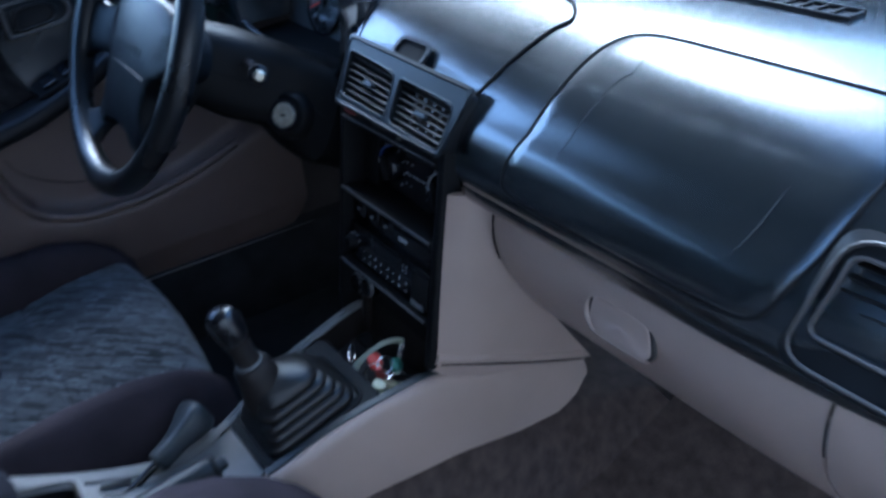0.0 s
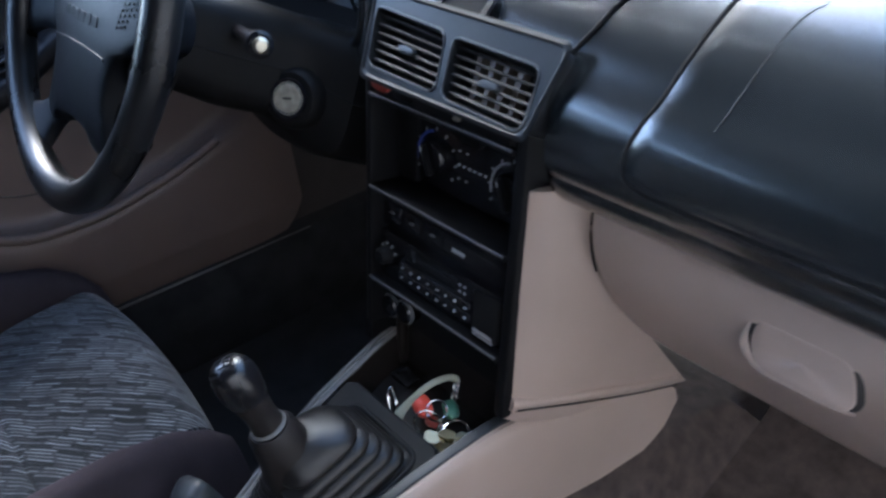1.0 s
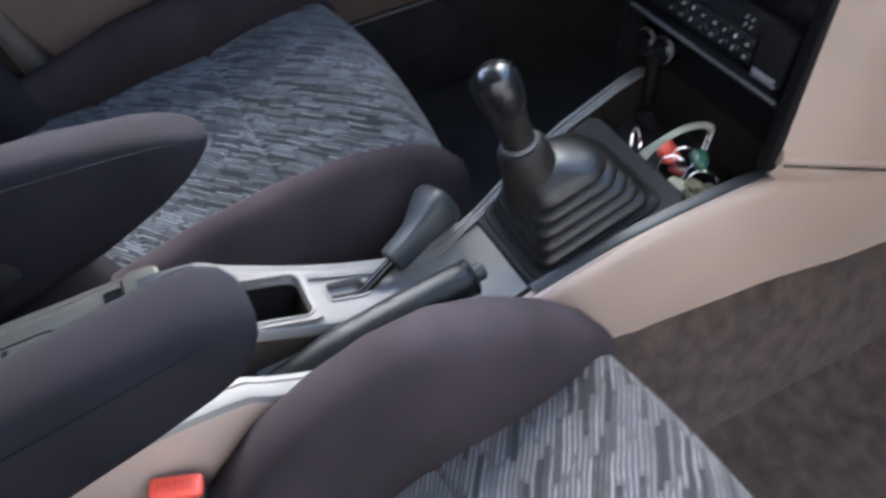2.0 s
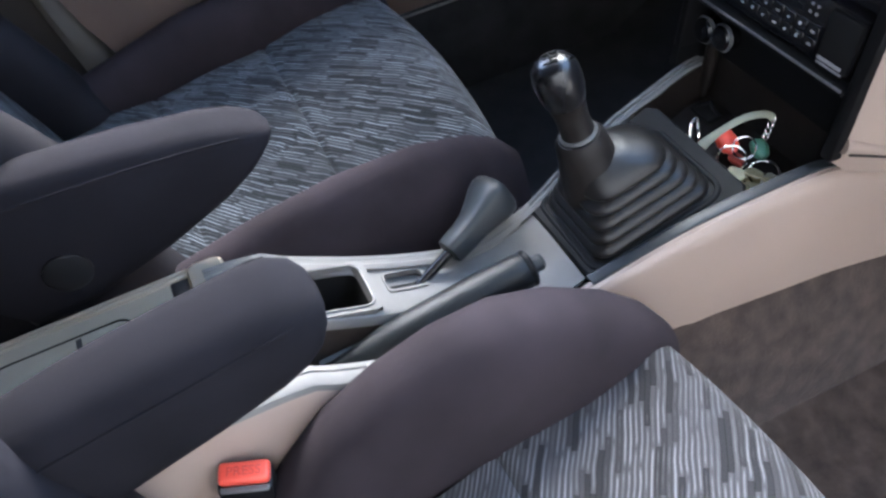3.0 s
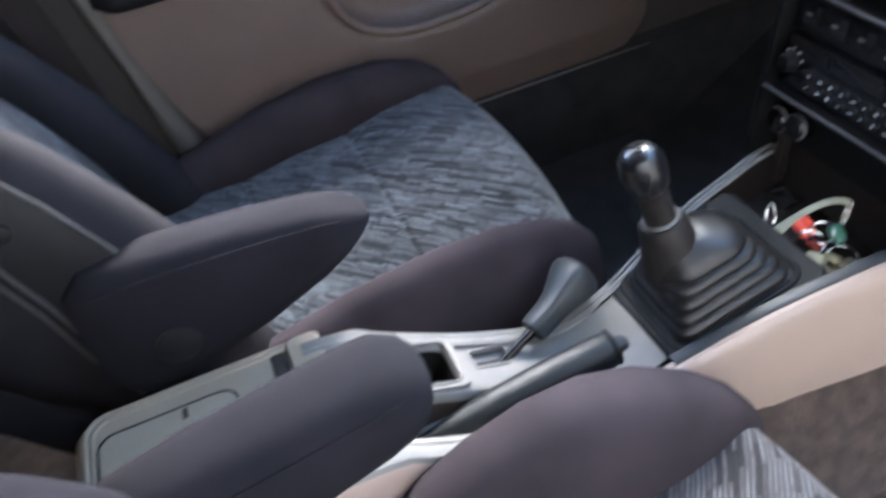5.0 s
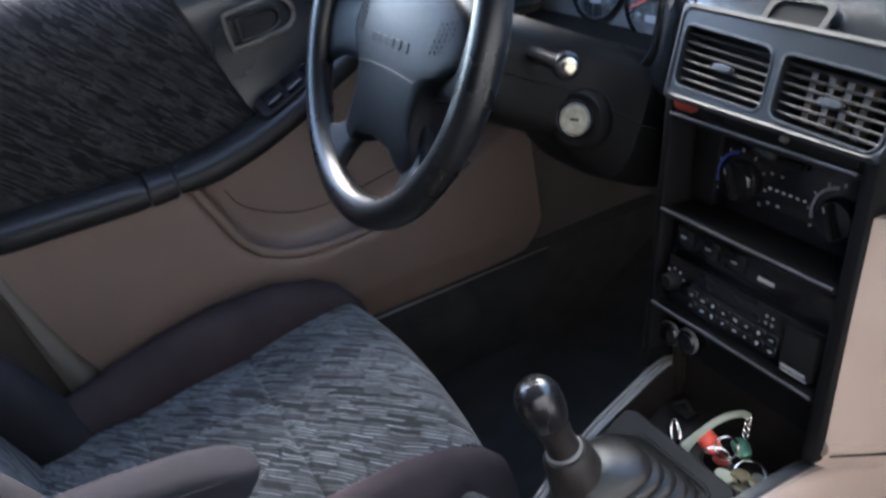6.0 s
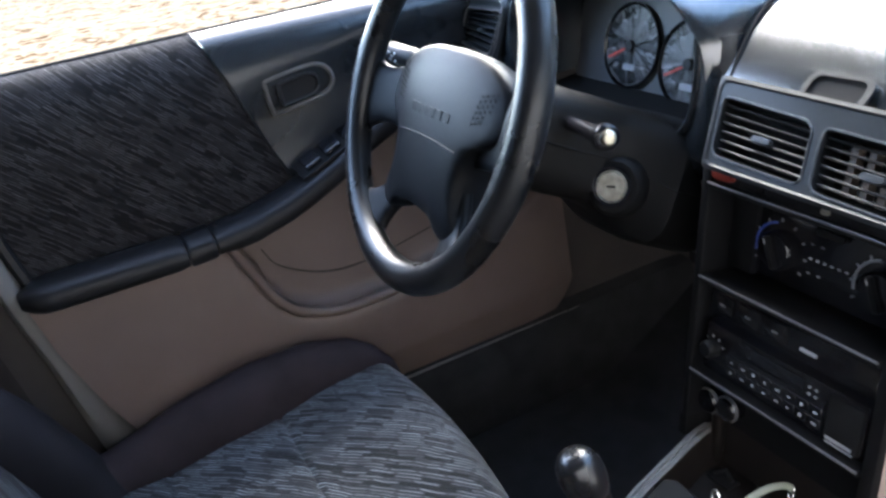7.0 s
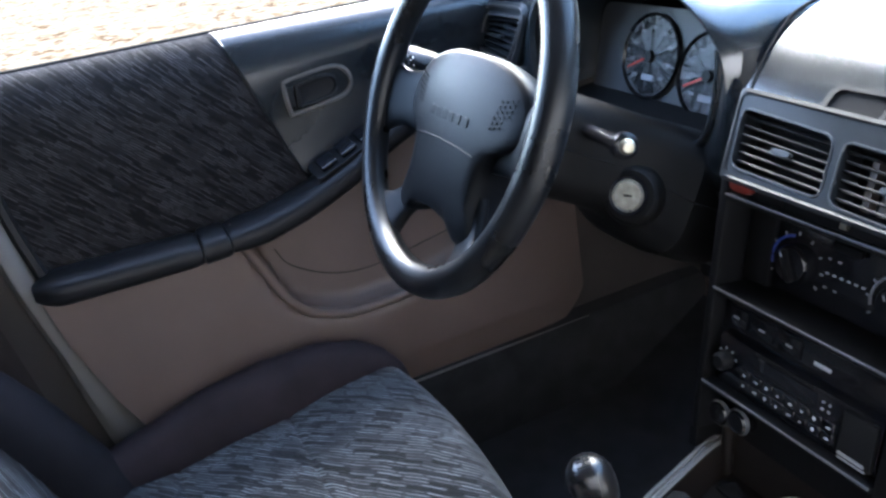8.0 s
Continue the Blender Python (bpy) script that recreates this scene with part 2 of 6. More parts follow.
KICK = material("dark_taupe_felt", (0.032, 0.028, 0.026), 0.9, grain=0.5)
# Pale grey for painted highlights along the stack ledges
EDGE = material("edge_highlight_grey", (0.085, 0.085, 0.09), 0.3, grain=0.1)
CHROME = material("chrome", (0.75, 0.75, 0.74), 0.18, 1.0)
STEEL = material("brushed_steel", (0.36, 0.33, 0.26), 0.36, 1.0, grain=0.1)
LOCKFACE = material("worn_lock_metal", (0.36, 0.33, 0.26), 0.5, 0.5, grain=0.3, grain_size=700, stain=0.25, stain_size=120)
RED = material("red_plastic", (0.62, 0.07, 0.045), 0.4)
RED_DARK = material("dark_red_plastic", (0.16, 0.02, 0.012), 0.35)
RED_TEXT = material("faded_red_print", (0.40, 0.04, 0.03), 0.4)
GREEN = material("green_plastic", (0.05, 0.14, 0.09), 0.4)
STRAP = material("olive_leather_strap", (0.22, 0.23, 0.18), 0.6, grain=0.3, stain=0.2)
MARK = material("pale_print", (0.48, 0.49, 0.51), 0.5)
MARK_DIM = material("grey_print", (0.24, 0.24, 0.25), 0.5)
BLUE_MARK = material("blue_print", (0.03, 0.06, 0.3), 0.4)
GREY_LIP = material("grey_rolled_lip", (0.050, 0.046, 0.044), 0.36, grain=0.1, spec=0.4)
BEZEL = material("grey_handle_plastic", (0.085, 0.075, 0.068), 0.4, grain=0.1, stain=0.2, stain_size=40)
# Dial and cluster greys are lightened to hold the glass's milky glare
DIAL = material("dial_face_glare", (0.20, 0.205, 0.21), 0.45)
CLUSTER = material("cluster_plastic_glare", (0.034, 0.035, 0.038), 0.5, grain=0.1, stain=0.15)
VENT_FACE = material("matt_vent_surround", (0.0105, 0.0115, 0.0130), 0.36, grain=0.08, grain_size=1200, stain=0.2, stain_size=20, spec=0.22)
# Kept dark so that the unseen roof bounces and mirrors little light
HEADLINER = material("headliner_cloth", (0.13, 0.125, 0.12), 0.95, grain=0.3)
BODY = material("dark_car_paint", (0.02, 0.05, 0.05), 0.25, coat=0.6)
# Tone set by how much light the unseen wall should bounce inside
PLASTER = material("block_wall_plaster", (0.29, 0.285, 0.28), 0.9, grain=0.5, grain_size=120, stain=0.2, stain_size=2)
GRAVEL = gravel()
LEAF = material("green_leaf", (0.06, 0.14, 0.03), 0.7)


def glass(name):
    m = bpy.data.materials.new(name)
    m.use_nodes = True
    n, l = m.node_tree.nodes, m.node_tree.links
    n.remove(n["Principled BSDF"])
    clear, shine, fac, mix = n.new("ShaderNodeBsdfTransparent"), n.new("ShaderNodeBsdfGlossy"), n.new("ShaderNodeFresnel"), n.new("ShaderNodeMixShader")
    clear.inputs["Color"].default_value = (0.93, 0.96, 0.95, 1)
    shine.inputs["Roughness"].default_value = 0.02
    fac.inputs["IOR"].default_value = 1.5
    l.new(fac.outputs[0], mix.inputs[0])
    l.new(clear.outputs[0], mix.inputs[1])
    l.new(shine.outputs[0], mix.inputs[2])
    l.new(mix.outputs[0], n["Material Output"].inputs["Surface"])
    return m


GLASS = glass("clear_glass")


# ---- builders ----
def thing(name, base, label, category, group="", kind=""):
    ob = new(name)
    ob.empty_display_size = 0.05
    ob.location = base
    ob["at"] = list(base)
    return tagged(ob, label, category, group, kind)


def finish(bm, mat, name, sharp=38):
    bmesh.ops.recalc_face_normals(bm, faces=bm.faces)
    lim = radians(sharp)
    for f in bm.faces:
        f.smooth = True
    for e in bm.edges:
        if len(e.link_faces) == 2:
            e.smooth = e.calc_face_angle(0) < lim
    me = bpy.data.meshes.new(name)
    bm.to_mesh(me)
    bm.free()
    me.materials.append(mat)
    return me


def whole(name, bm, mat, label, category, group="", kind="", sharp=38):
    return tagged(new(name, finish(bm, mat, name, sharp)), label, category, group, kind)


def part(name, bm, mat, parent, label="", sharp=38):
    ob = new(name, finish(bm, mat, name, sharp))
    ob.parent = parent
    if parent.get("at"):
        ob.matrix_parent_inverse = Matrix.Translation(-Vector(parent["at"]))
    return tagged(ob, label)


def box(x0, x1, y0, y1, z0, z1, bevel=0.0, seg=2, m=None):
    bm = bmesh.new()
    bmesh.ops.create_cube(bm, size=1, matrix=Matrix.Translation(((x0 + x1) / 2, (y0 + y1) / 2, (z0 + z1) / 2)) @ Matrix.Diagonal((x1 - x0, y1 - y0, z1 - z0, 1)))
    if bevel:
        bmesh.ops.bevel(bm, geom=bm.edges[:], offset=bevel, segments=seg, profile=0.5, affect="EDGES")
    if m is not None:
        bm.transform(m)
    return bm


def merge(*many):
    out = bmesh.new()
    for bm in many:
        me = bpy.data.meshes.new("tmp")
        bm.to_mesh(me)
        bm.free()
        out.from_mesh(me)
        bpy.data.meshes.remove(me)
    return out


def loft(rings, ring_closed=True, caps=True, loop=False):
    bm = bmesh.new()
    vs = [[bm.verts.new(p) for p in ring] for ring in rings]
    n = len(vs[0])
    pairs = list(zip(vs, vs[1:])) + ([(vs[-1], vs[0])] if loop else [])
    for a, b in pairs:
        for i in range(n if ring_closed else n - 1):
            j = (i + 1) % n
            bm.faces.new((a[i], a[j], b[j], b[i]))
    if caps and ring_closed and not loop:
        bm.faces.new(vs[0][::-1])
        bm.faces.new(vs[-1])
    return bm


def sheet(rows, thick=0.0, down=(0, 0, -1)):
    """A grid of points as a surface, given a thickness along down."""
    bm = bmesh.new()
    vs = [[bm.verts.new(p) for p in row] for row in rows]
    for a, b in zip(vs, vs[1:]):
        for i in range(len(a) - 1):
            bm.faces.new((a[i], a[i + 1], b[i + 1], b[i]))
    if thick:
        ret = bmesh.ops.extrude_face_region(bm, geom=bm.faces[:])
        moved = [g for g in ret["geom"] if isinstance(g, bmesh.types.BMVert)]
        bmesh.ops.translate(bm, vec=Vector(down) * thick, verts=moved)
    return bm


def spline(points, steps=6):
    """A smooth line through the points."""
    p = [Vector(q) for q in points]
    p = [2 * p[0] - p[1]] + p + [2 * p[-1] - p[-2]]
    out = []
    for i in range(1, len(p) - 2):
        for k in range(steps):
            t = k / steps
            a, b, c, d = p[i - 1], p[i], p[i + 1], p[i + 2]
            out.append(0.5 * (2 * b + (c - a) * t + (2 * a - 5 * b + 4 * c - d) * t * t + (3 * b - a - 3 * c + d) * t ** 3))
    return out + [p[-2]]


def tube(points, radius, n=12, flat=1.0, up=(0, 0, 1), loop=False):
    """A round bar along points; radius a number or one per point; flat squeezes it along up."""
    pts = [Vector(p) for p in points]
    rings = []
    for i, p in enumerate(pts):
        a = pts[i - 1] if i or loop else pts[0]
        b = pts[(i + 1) % len(pts)] if i < len(pts) - 1 or loop else pts[-1]
        d = (b - a).normalized()
        side = d.cross(Vector(up)).normalized()
        top = side.cross(d)
        r = radius[i] if isinstance(radius, (list, tuple)) else radius
        rings.append([p + (side * math.cos(q) + top * math.sin(q) * flat) * r for q in (2 * math.pi * k / n for k in range(n))])
    return loft(rings, loop=loop)


def lathe(profile, m, n=24):
    """Turns (radius, height) pairs round z, then places them with m."""
    rings = [[m @ Vector((max(r, 1e-5) * math.cos(a), max(r, 1e-5) * math.sin(a), h)) for a in (2 * math.pi * k / n for k in range(n))] for r, h in profile]
    return loft(rings)


def aim(origin, axis, up=(0, 0, 1)):
    """A frame at origin whose z runs along axis."""
    z = Vector(axis).normalized()
    x = Vector(up).cross(z)
    x = x.normalized() if x.length > 1e-4 else Vector((1, 0, 0))
    y = z.cross(x)
    return Matrix(((x.x, y.x, z.x, origin[0]), (x.y, y.y, z.y, origin[1]), (x.z, y.z, z.z, origin[2]), (0, 0, 0, 1)))


def oval(w, h, power=2.5, n=24):
    out = []
    for k in range(n):
        a = 2 * math.pi * k / n
        c, s = math.cos(a), math.sin(a)
        out.append((w * math.copysign(abs(c) ** (2 / power), c), h * math.copysign(abs(s) ** (2 / power), s)))
    return out


def rounded(w, h, r, n=5):
    """A rectangle w by h with rounded corners, as points in order."""
    out = []
    for cx, cy, a0 in ((w / 2 - r, h / 2 - r, 0), (-w / 2 + r, h / 2 - r, 90), (-w / 2 + r, -h / 2 + r, 180), (w / 2 - r, -h / 2 + r, 270)):
        for k in range(n + 1):
            a = radians(a0 + 90 * k / n)
            out.append((cx + r * math.cos(a), cy + r * math.sin(a)))
    return out


def slab(outline, m, depth, bevel=0.0):
    """A plate of that outline in m's xy plane, from z = 0 up to depth."""
    inner = [Vector((x, y, 0)) for x, y in outline]
    rings = [[m @ Vector((x, y, 0)) for x, y in outline]]
    if bevel:
        rings.append([m @ Vector((x, y, depth - bevel)) for x, y in outline])
        c = sum(inner, Vector()) / len(inner)
        rings.append([m @ Vector((*(v - (v - c).normalized() * bevel).xy, depth)) for v in inner])
    else:
        rings.append([m @ Vector((x, y, depth)) for x, y in outline])
    return loft(rings)


def bezel(outer, inner, m, depth, lip=0.0):
    """A flat ring between two outlines with as many points, depth thick."""
    rings = [[m @ Vector((x, y, 0)) for x, y in outer], [m @ Vector((x, y, depth)) for x, y in outer],
             [m @ Vector((x, y, depth)) for x, y in inner], [m @ Vector((x, y, -lip)) for x, y in inner]]
    return loft(rings, loop=True, caps=False)


def curve_at(table, v):
    for (a, fa), (b, fb) in zip(table, table[1:]):
        if v <= b:
            return fa + (fb - fa) * max(0, min(1, (v - a) / (b - a)))
    return table[-1][1]


def words(text, size, m, mat, parent, name="lettering", depth=0.0003):
    cu = bpy.data.curves.new(name, "FONT")
    cu.body, cu.size, cu.extrude, cu.align_x, cu.align_y = text, size, depth, "CENTER", "CENTER"
    tmp = bpy.data.objects.new("tmp", cu)
    scene.collection.objects.link(tmp)
    me = bpy.data.meshes.new_from_object(tmp.evaluated_get(bpy.context.evaluated_depsgraph_get()))
    bpy.data.objects.remove(tmp)
    bm = bmesh.new()
    bm.from_mesh(me)
    bm.transform(m)
    return part(name, bm, mat, parent)


# ---- the setting ----
ground = bmesh.new()
bmesh.ops.create_grid(ground, x_segments=60, y_segments=60, size=150)
bmesh.ops.translate(ground, vec=(0, 0, -0.42), verts=ground.verts)
whole("ground", ground, GRAVEL, "pale dry gravel strewn with fallen leaves beside the car", "ground", kind="structure")

tuft = bmesh.new()
rt = random.Random(7)
for k in range(60):
    bx0, by0, ang, hh = -9.45 + rt.gauss(0, 0.12), 0.84 + rt.gauss(0, 0.12), rt.uniform(0, 6.28), rt.uniform(0.06, 0.16)
    d = Vector((math.cos(ang), math.sin(ang), 0))
    w = Vector((-d.y, d.x, 0)) * 0.012
    p0 = Vector((bx0, by0, -0.422))
    p1 = p0 + d * 0.04 + Vector((0, 0, hh * 0.7))
    p2 = p0 + d * 0.11 + Vector((0, 0, hh))
    a, b, c, e, f = (tuft.verts.new(q) for q in (p0 - w, p0 + w, p1 + w, p1 - w, p2))
    tuft.faces.new((a, b, c, e))
    tuft.faces.new((e, c, f))
whole("weed_tuft", tuft, LEAF, "small green weed growing on the gravel", "weed", kind="stuff")

# floor pan with the transmission tunnel, one carpeted sheet
FLOOR_LINE = [(-0.68, 0.10), (-0.66, 0.02), (-0.62, 0.0), (-0.22, 0.0), (-0.17, 0.03), (-0.135, 0.16), (-0.11, 0.20), (0.11, 0.20), (0.135, 0.16), (0.17, 0.03), (0.22, 0.0), (0.62, 0.0), (0.66, 0.02), (0.70, 0.10)]


def floor_row(y, rise):
    return [(x, y, z + rise * (1 - min(1, z / 0.2)) - (0.0 if y < 0.55 else (y - 0.55) * 0.25 * (z / 0.2))) for x, z in FLOOR_LINE]


rows = [floor_row(y, r) for y, r in ((-1.3, 0), (-0.6, 0), (-0.2, 0), (0.2, 0), (0.5, 0), (0.7, 0), (0.8, 0.01), (0.95, 0.09), (1.10, 0.22), (1.22, 0.36))]
whole("floor", sheet(rows, 0.02), CARPET, "charcoal brown looped carpet on the floor pan", "carpet", kind="structure")
# Dark sheet added over the carpet to paint the footwell's shade
mat_rows = [[(x, y, 0.008 + max(0, y - 0.78) * 0.56) for x in (-0.630, -0.45, -0.32, -0.200)] for y in (0.20, 0.5, 0.7, 0.78, 0.9, 1.01)]
whole("footwell_shade_mat", sheet(mat_rows, 0.006), CARPET_DARK, "dark sheet added to hold the driver's footwell shade", "mat")

whole("wall_front", box(-0.72, 0.72, 1.02, 1.05, 0.1, 0.80), CARPET_DARK, "black carpeted bulkhead under the dashboard", "bulkhead", kind="structure")
# Unseen rear walls, closed up to the roof to stop light from behind
whole("wall_rear", box(-0.72, 0.72, -2.2, -2.16, 0.0, 1.16, 0.01), VELOUR_BLUE, "unseen rear wall raised to the roof to keep light out", "wall", kind="structure")
rear_side = [box(s * 0.67 - 0.02, s * 0.67 + 0.02, -2.2, -0.32, -0.05, 1.16, 0.01) for s in (-1, 1)]
for bm in rear_side:
    whole("rear_light_block", bm, PILLAR, "unseen side panel raised to the roof to block rear window light", "trim panel", kind="structure")
# Unseen roof; front edge placed to cut sky reflections in the dash
rows = [[(x, y, z - 0.05 * (x / 0.6) ** 2) for x in (-0.58, -0.4, -0.2, 0, 0.2, 0.4, 0.58)] for y, z in ((0.47, 1.155), (0.30, 1.215), (0.18, 1.245), (0.0, 1.27), (-0.6, 1.28), (-1.4, 1.25), (-2.1, 1.15))]
whole("ceiling", sheet(rows, 0.03, (0, 0, 1)), HEADLINER, "unseen grey headliner, darkened to dim its bounce and reflection", "headliner", kind="structure")
for s in (-1, 1):
    whole("windscreen_pillar", tube([(s * 0.70, 0.98, 0.78), (s * 0.67, 0.76, 0.96), (s * 0.62, 0.47, 1.12), (s * 0.60, 0.29, 1.19)], 0.03, 10), PILLAR, "grey trimmed pillar beside the windscreen", "pillar", kind="structure")
    whole("roof_rail", tube([(s * 0.60, 0.29, 1.20), (s * 0.60, 0.0, 1.23), (s * 0.60, -1.2, 1.22), (s * 0.62, -2.1, 1.1)], 0.03, 10), HEADLINER, "cloth covered rail along the roof edge", "roof rail", kind="structure")
pane = sheet([[(-0.66, 1.05, 0.80), (-0.3, 1.12, 0.80), (0.3, 1.12, 0.80), (0.66, 1.05, 0.80)], [(-0.60, 0.455, 1.105), (-0.3, 0.475, 1.150), (0.3, 0.475, 1.150), (0.60, 0.455, 1.105)]], 0.004)
whole("window_1", pane, GLASS, "clear raked windscreen glass", "windscreen", kind="structure").visible_shadow = False

# unseen wall, added to block sky light from the passenger's side
whole("light_block_wall", box(1.55, 1.75, -6.0, 1.4, -0.43, 2.9), PLASTER, "unseen plain wall added to block light from the right", "wall", kind="structure")

# centre pillar on the driver's side, with its trim
PILLAR_Y = [(0.08, 0.005), (0.16, -0.018), (0.24, -0.044), (0.342, -0.071), (0.448, -0.096), (0.525, -0.111), (0.62, -0.124), (0.78, -0.140), (1.05, -0.185)]
rows = []
for k in range(25):
    z = 0.10 + 0.95 * k / 24
    y, w = curve_at(PILLAR_Y, z), 0.030 + 0.016 * min(1, max(0, (0.42 - z) / 0.16))
    rows.append([(-0.672, y + 0.004, z), (-0.650, y + 0.001, z), (-0.640, y - 0.004, z), (-0.634, y - 0.014, z), (-0.634, y - w * 0.75, z), (-0.642, y - w, z), (-0.664, y - w - 0.004, z)])
whole("pillar_trim", sheet(rows, 0.02, (-1, 0, 0)), PILLAR, "grey plastic trim on the centre pillar", "pillar trim", kind="structure")
rows = [[(-0.655, curve_at(PILLAR_Y, z) - d, z) for d in (0.028, 0.08, 0.16, 0.26)] for z in (0.05, 0.2, 0.35, 0.5, 0.7, 1.05)]
whole("pillar_lining", sheet(rows, 0.02, (-1, 0, 0)), KICK, "dark taupe felt lining behind the centre pillar", "pillar lining", kind="structure")
rows = [[(-0.665 + 0.02 * (y > 1.0), y, z) for y in (0.66, 0.80, 0.95, 1.1)] for z in (0.0, 0.2, 0.4, 0.62)]
whole("kick_panel", sheet(rows, 0.03, (-1, 0, 0)), KICK_BROWN, "dark taupe felt-covered kick panel in the footwell", "kick panel", kind="structure")
rows = [[(-0.66, y, 0.176), (-0.632, y, 0.172), (-0.622, y, 0.160), (-0.615, y, 0.10), (-0.612, y, 0.03), (-0.611, y, -0.005)] for y in (-0.30, 0.0, 0.3, 0.6, 1.0)]
whole("door_sill", sheet(rows, 0.02, (-1, 0, 0)), CARPET_DARK, "carpeted sill along the door opening, darkened for footwell shade", "sill", kind="structure")
whole("sill_trim", tube([(-0.628, y, 0.174) for y in (-0.28, 0.1, 0.5, 0.73)], [0.0024, 0.0024, 0.0022, 0.0008], 8), PILLAR, "thin grey plastic trim along the sill", "trim", kind="structure")
whole("seat_belt", tube(spline([(-0.612, -0.150, 0.20), (-0.612, -0.165, 0.32), (-0.614, -0.185, 0.46), (-0.612, -0.215, 0.66), (-0.60, -0.26, 0.98)], 6), [0.010] + [0.0235] * 24, 8, 0.07, (1, 0, 0)), BELT, "dark webbing seat belt hanging beside the pillar", "seat belt")


# ---- driver's door ----
door = thing("door_1", (-0.68, 0.2, 0.18), "closed driver's door with striped cloth, dark vinyl top and taupe lower panel", "car door", kind="structure")
SILL_Z = 0.785


ARM_TOP = [(-0.14, 0.532), (0.10, 0.530), (0.19, 0.535), (0.26, 0.553), (0.33, 0.582), (0.40, 0.622), (0.50, 0.66)]
FAB_EDGE = [(0.545, 0.283), (0.62, 0.255), (0.70, 0.228), (0.785, 0.198)]
# outer skin
part("outer_skin", box(-0.79, -0.74, -0.13, 0.95, 0.12, 0.762, 0.01), BODY, door, "dark green painted skin")


def panel_x(t):
    """The upper door's inward face: a shallow hollow with a rolled top edge."""
    return -0.668 + 0.006 * math.sin(min(1, t / 0.85) * math.pi) - 0.05 * max(0, (t - 0.58) / 0.42) ** 2.4


# cloth panel
rows = []
for i in range(25):
    t = i / 24
    z = 0.503 + (SILL_Z - 0.503) * (t if t < 0.6 else 0.6 + 0.4 * math.sin((t - 0.6) / 0.4 * 1.35) / math.sin(1.35))
    y1 = curve_at(FAB_EDGE, z)
    rows.append([(panel_x(t), -0.135 + (y1 + 0.135) * k / 12, z) for k in range(13)])
part("cloth_panel", sheet(rows, 0.012, (-1, 0, 0)), CLOTH_DOOR, door, "dark cloth with broken pale pinstripes")
part("cloth_piping", tube([r[-1] for r in rows if r[-1][2] > 0.54], 0.0022, 6), BLACK, door)
# vinyl upper
rows = []
for i in range(25):
    t = i / 24
    row = []
    for k in range(13):
        y = 0.24 + 0.42 * k / 12
        for again in range(3):
            zb = curve_at(ARM_TOP, y) - 0.008
            z = zb + (SILL_Z - zb) * (t if t < 0.6 else 0.6 + 0.4 * math.sin((t - 0.6) / 0.4 * 1.35) / math.sin(1.35))
            y0 = curve_at(FAB_EDGE, z) + 0.003
            y = y0 + (0.66 - y0) * k / 12
        row.append((panel_x(t) + 0.004 - 0.012 * math.sin(math.pi * min(1, max(0, (t - 0.1) / 0.6))), y, z))
    rows.append(row)
part("upper_trim", sheet(rows, 0.012, (-1, 0, 0)), VINYL, door, "dark blue-grey vinyl")
part("window_seal", tube([(-0.722, -0.14, 0.784), (-0.722, 0.3, 0.784), (-0.722, 0.64, 0.784)], 0.0045, 8), VOID, door, "black rubber wiper strip")
part("mirror_corner", sheet([[(-0.692, 0.50, 0.782), (-0.690, 0.60, 0.782), (-0.686, 0.74, 0.782)], [(-0.690, 0.585, 0.87), (-0.688, 0.66, 0.89), (-0.684, 0.74, 0.90)], [(-0.676, 0.66, 0.955), (-0.676, 0.70, 0.96), (-0.676, 0.74, 0.96)]], 0.03, (-1, 0, 0)), DASH, door, "dark trim panel at the mirror")
# lower panel with the swelling below the pocket
rows = []
POCKET = [(-0.2, 0.60), (0.12, 0.56), (0.150, 0.515), (0.167, 0.480), (0.182, 0.444), (0.199, 0.403), (0.22, 0.375), (0.244, 0.359), (0.297, 0.342), (0.377, 0.341), (0.44, 0.35), (0.55, 0.38), (0.75, 0.46)]
lip = [Vector((p.x, p.y)) for p in spline([(y, z, 0) for y, z in POCKET], 4)]


def past_lip(y, z):
    """Signed distance from the pocket's lip, positive inside the pocket."""
    q, best = Vector((y, z)), 9.0
    for a, b in zip(lip, lip[1:]):
        ab = b - a
        f = max(0, min(1, (q - a).dot(ab) / ab.length_squared))
        best = min(best, (q - a - ab * f).length)
    return best if z > curve_at([(p.x, p.y) for p in lip], y) else -best


for i in range(57):
    row = []
    for k in range(73):
        v = i / 56
        rear = curve_at([(0.0, -0.002), (0.2, -0.030), (0.45, -0.068), (0.75, -0.100), (1.0, -0.115)], v)
        y = rear + (0.735 - 0.045 * max(0, 1 - v * 6) ** 2 - 0.02 * v - rear) * k / 72
        zt = min(0.585, curve_at(ARM_TOP, y) - 0.012)
        z = 0.172 + (zt - 0.172) * v
        inset = 1 / (1 + math.exp(-max(-30, min(30, past_lip(y, z) / 0.0040))))
        row.append((-0.628 - 0.044 * inset - 0.015 * (1 - min(1, (z - 0.17) / 0.06)) - 0.03 * max(0, (y - 0.62) / 0.155) ** 2, y, z))
    rows.append(row)
part("lower_panel", sheet(rows, 0.03, (-1, 0, 0)), BEIGE_DARK, door, "taupe moulded plastic lower panel, darkened for its weaker light")
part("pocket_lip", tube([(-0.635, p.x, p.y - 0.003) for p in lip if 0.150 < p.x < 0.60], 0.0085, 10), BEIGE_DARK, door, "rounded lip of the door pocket")
